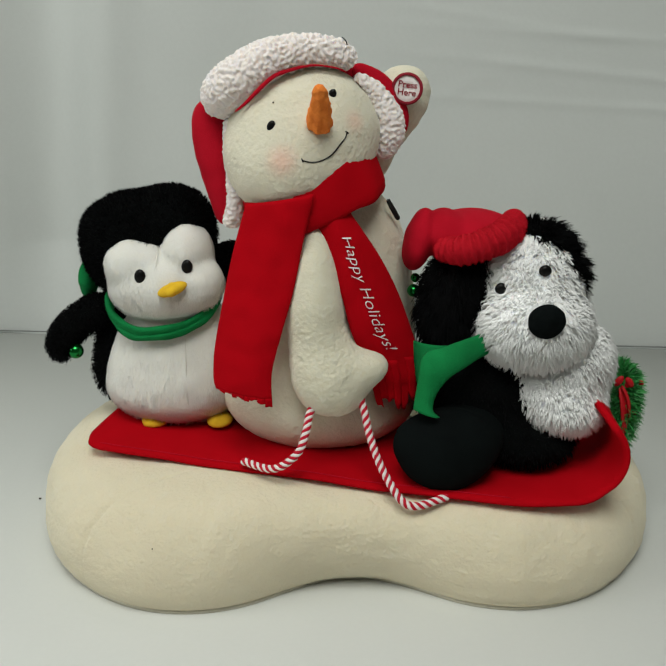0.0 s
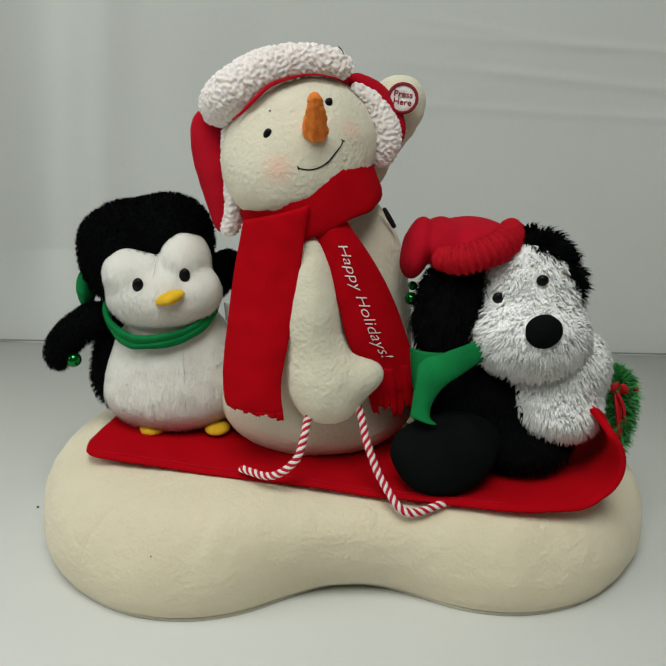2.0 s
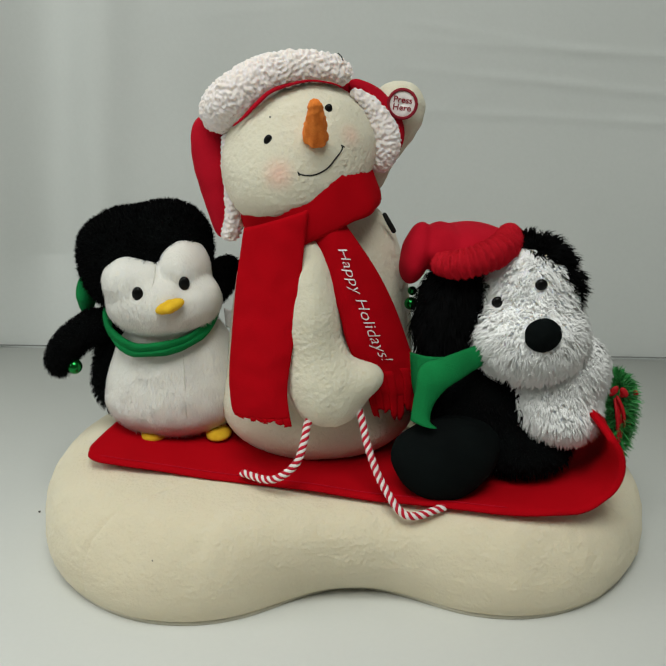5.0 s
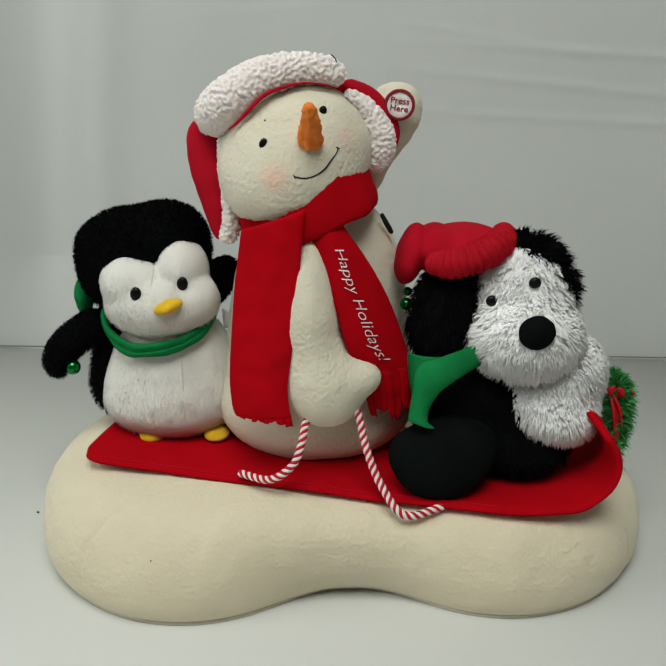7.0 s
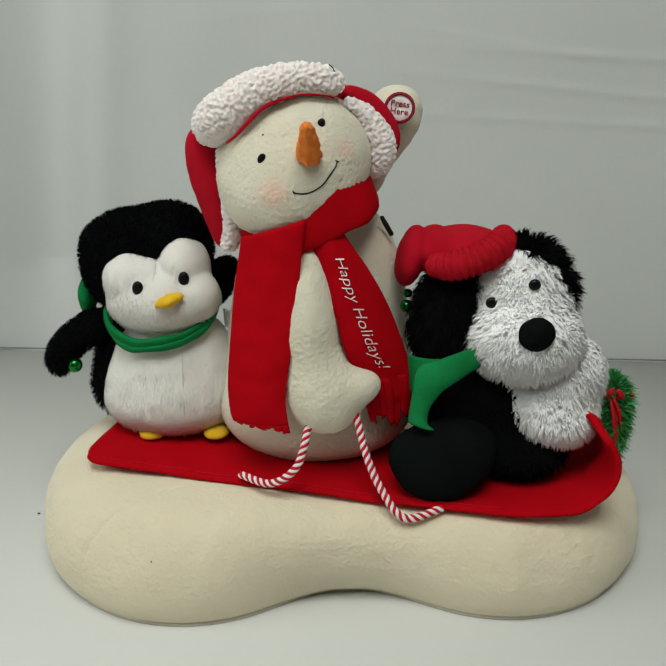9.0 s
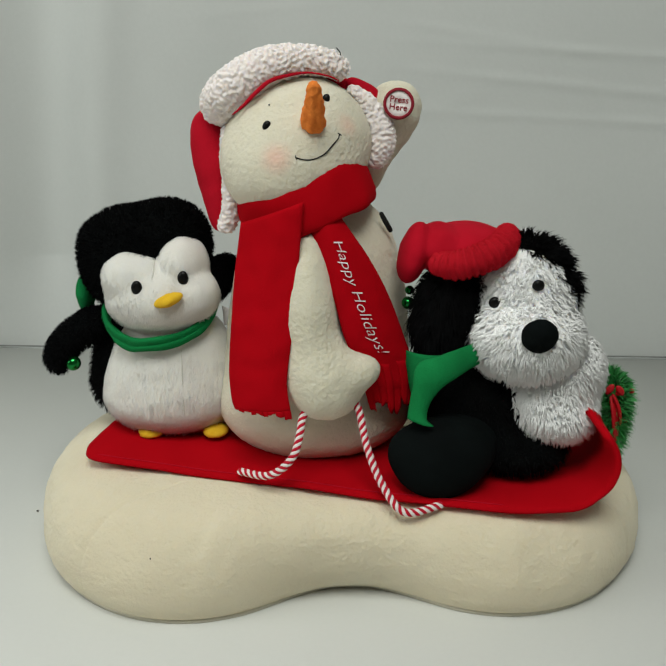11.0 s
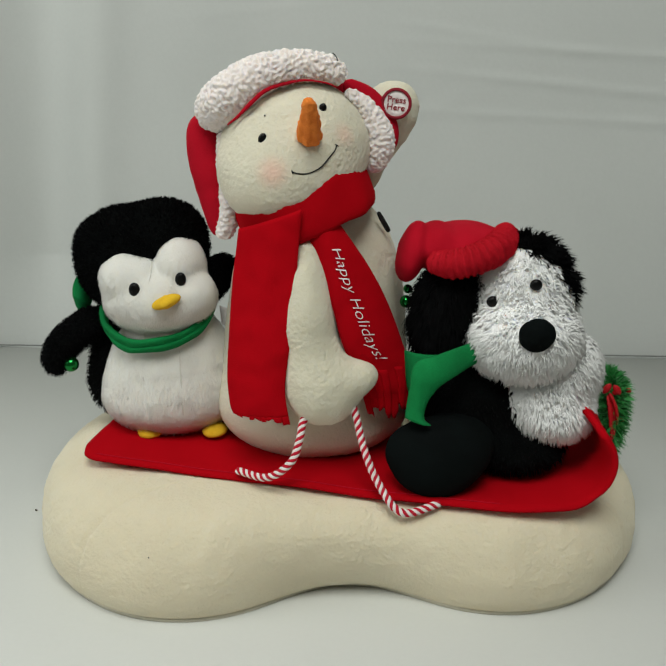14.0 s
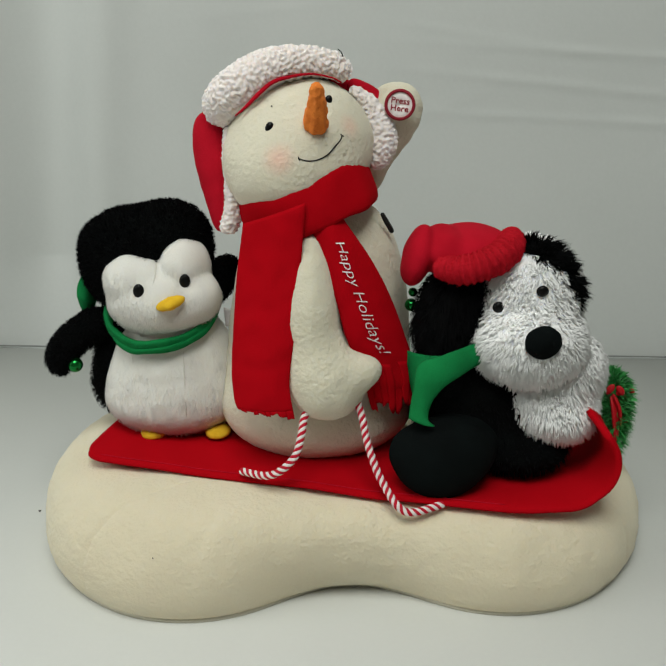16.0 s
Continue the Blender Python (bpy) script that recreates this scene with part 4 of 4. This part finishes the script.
# ---- movement ----
def motions():
    times = (0, 0.5, 1, 1.5, 2, 2.5, 3, 3.5, 4, 4.6, 5.4, 6, 6.5, 7, 7.5, 8, 8.5, 9, 9.7, 10.5, 11, 11.5, 12, 12.5, 13, 13.5, 14, 14.5, 15, 15.5, 16)
    torso_x = (0.0, 2.8, -2.1, -4.5, 0.0, 3.2, -0.1, -1.6, -1.4, 1.5, -2.5, -0.2, 1.7, -0.6, -3.5, -1.2, 1.7, 1.6, -0.5, 0.8, -2.8, -1.3, -3.4, 0.5, -0.3, 0.0, -0.2, -2.1, -1.0, 2.4, -2.8)
    torso_y = (0.0, 0.7, 0.0, 0.0, 0.3, 0.6, 0.2, 0.2, 0.1, 0.3, 0.0, 0.2, 0.4, 0.0, -0.3, -0.1, 0.1, 0.2, 0.0, 0.0, -0.2, -0.2, -0.2, 0.3, 0.0, 0.0, 0.1, -0.3, 0.1, 0.5, -0.1)
    torso_z = (0.0, -0.7, -0.3, -0.5, -0.8, -1.0, -0.5, -0.3, -0.7, -0.9, -0.8, -0.9, -1.0, -0.8, -0.7, -0.8, -0.7, -1.1, -0.9, -0.8, -0.7, -0.7, -0.7, -1.0, -1.0, -1.0, -0.9, -0.5, -0.8, -1.1, -0.7)
    head_x = (0.0, 7.1, -2.3, -7.8, -0.8, 7.6, 0.6, -3.0, -2.4, 3.5, -3.5, 1.0, 4.3, 1.2, -5.4, -3.7, 4.3, 4.4, 1.0, 1.8, -4.5, -0.7, -5.8, -0.2, -0.8, -0.8, -0.8, -3.1, -2.0, 6.3, -4.5)
    head_y = (0.0, -2.6, 0.1, 2.4, -0.2, -2.1, -0.2, 1.0, 0.8, -1.2, 1.0, -0.6, -2.1, -1.1, 1.4, 1.1, -2.2, -2.3, -0.8, -0.8, 1.3, 0.0, 1.8, 0.1, 0.8, 0.6, 0.4, 1.4, 0.1, -1.9, 1.2)
    head_z = (0.0, -0.3, 0.6, 0.6, -0.5, -0.3, -0.2, 0.0, 0.1, 0.0, 0.0, 0.0, -0.1, -0.1, -0.1, -0.2, -0.1, -0.3, -0.1, 0.0, 0.1, 0.3, -0.1, -0.6, -0.2, 0.0, -0.5, 0.1, 0.2, -0.2, 0.5)
    tail_x = (0.0, -0.8, -0.5, -0.4, -1.2, -3.4, -2.7, -2.5, -2.5, -2.6, -2.6, -2.6, -2.6, -2.5, -2.0, -2.5, -2.7, -2.4, -2.4, -2.3, -2.2, -2.2, -1.9, -2.4, -2.3, -2.4, -2.2, -2.2, -2.3, -2.5, -2.0)
    tail_y = (0.0, -0.4, -2.8, -5.2, -4.9, -5.0, -6.5, -7.3, -7.2, -7.2, -7.3, -7.3, -7.3, -8.3, -9.5, -9.1, -7.5, -7.5, -7.6, -8.0, -8.2, -8.3, -8.4, -8.4, -8.6, -8.5, -8.3, -8.5, -8.5, -7.5, -8.4)
    penguin_x = (0.0, -0.1, 0.1, 0.0, 0.0, 0.0, -0.2, -0.1, -0.3, 1.6, 1.6, 1.6, 1.6, 1.4, 1.6, 1.5, 1.5, -2.2, -1.6, -1.0, -0.8, -0.7, -0.6, -0.8, 3.6, 2.9, 0.2, 0.1, 0.2, 0.2, 0.4)
    penguin_y = (0.0, -0.1, 0.1, 0.0, 0.0, 0.0, 0.0, 0.1, -0.2, -0.3, -0.3, -0.3, -0.3, -0.3, -0.4, -0.5, -0.4, -0.3, -0.2, -0.2, -0.1, -0.1, -0.1, -0.1, -0.2, -0.5, -0.4, -0.2, -0.1, 0.0, -0.1)
    penguin_z = (0.0, 0.0, -0.1, 0.1, 0.0, 0.1, 0.0, 0.0, -0.1, 0.1, 0.1, 0.1, 0.1, 0.1, 0.3, 0.3, 0.2, -0.5, -0.3, -0.2, -0.2, -0.2, -0.2, -0.2, 0.1, 0.5, 0.4, 0.2, 0.1, 0.0, 0.1)
    dog_x = (0.0, 1.0, 1.4, 1.1, 1.2, 1.3, 1.2, 1.3, 1.3, 1.3, 0.6, 0.1, -0.1, 0.1, 0.2, 0.3, 0.4, -0.1, 4.5, 3.3, 2.1, 2.1, 2.4, 2.3, 2.7, 2.7, 2.0, 2.5, 2.5, 4.9, 4.6)
    dog_y = (0.0, 0.6, 0.5, 0.6, 0.5, 0.4, 0.5, 0.6, 0.4, 0.4, -0.2, -0.7, -0.9, -0.6, -0.7, -0.7, -0.7, -0.5, 1.2, 0.9, 0.5, 0.5, 0.6, 0.7, 0.2, 0.4, 0.9, 0.6, 0.7, 1.4, 1.2)
    dog_z = (0.0, 0.4, 0.5, 0.3, 0.3, 0.3, 0.4, 0.7, 0.4, 0.4, 0.3, 0.2, 0.1, -0.4, -0.4, -0.5, -0.2, -0.3, 1.0, 0.7, 0.4, 0.4, 0.0, 0.1, 0.2, 0.0, 0.3, 0.0, 0.7, 1.1, 1.1)

    def about(pivot, rx, ry, rz):
        return Matrix.Translation(pivot) @ pose(0, 0, 0, rx, ry, rz) @ Matrix.Translation(-Vector(pivot))

    def placed(ob, m):
        home = HOME[ob.parent] if ob.parent else Vector()
        return Matrix.Translation(-home) @ m @ Matrix.Translation(HOME[ob])

    lean = [about(LEAN, *a) for a in zip(torso_x, torso_y, torso_z)]
    for ob in SNOWMAN.children:
        kind = ob.name.split(".")[0]
        if kind in ("arm", "scarf_collar", "scarf_tail"):
            rows = lean
            if ob.name == "scarf_tail":
                rows = [m @ Matrix.Translation((0, 0, -0.0045 * min(1, -ry / 7))) @ about(HOME[ob], rx, 0.93 * ry, 0) for m, rx, ry in zip(lean, tail_x, tail_y)]
            walk(ob, [(t, placed(ob, m)) for t, m in zip(times, rows)])
        elif kind == "head":
            walk(ob, [(t, placed(ob, m @ about(NECK, *a))) for t, m, a in zip(times, lean, zip(head_x, head_y, head_z))])
    walk(PENGUIN, [(t, placed(PENGUIN, about(HOME[PENGUIN], *a))) for t, a in zip(times, zip(penguin_x, penguin_y, penguin_z))])
    for ob in DOG.children:
        if ob.name.split(".")[0] == "head":
            walk(ob, [(t, placed(ob, about(DOG_NECK, *a))) for t, a in zip(times, zip(dog_x, dog_y, dog_z))])
    for ob, way in ((ROPE_A, 1.0), (ROPE_B, -0.6)):
        walk(ob, [(t, placed(ob, about(HOME[ob], 1.6 * a, way * a, 0))) for t, a in zip(times, torso_x)])


motions()
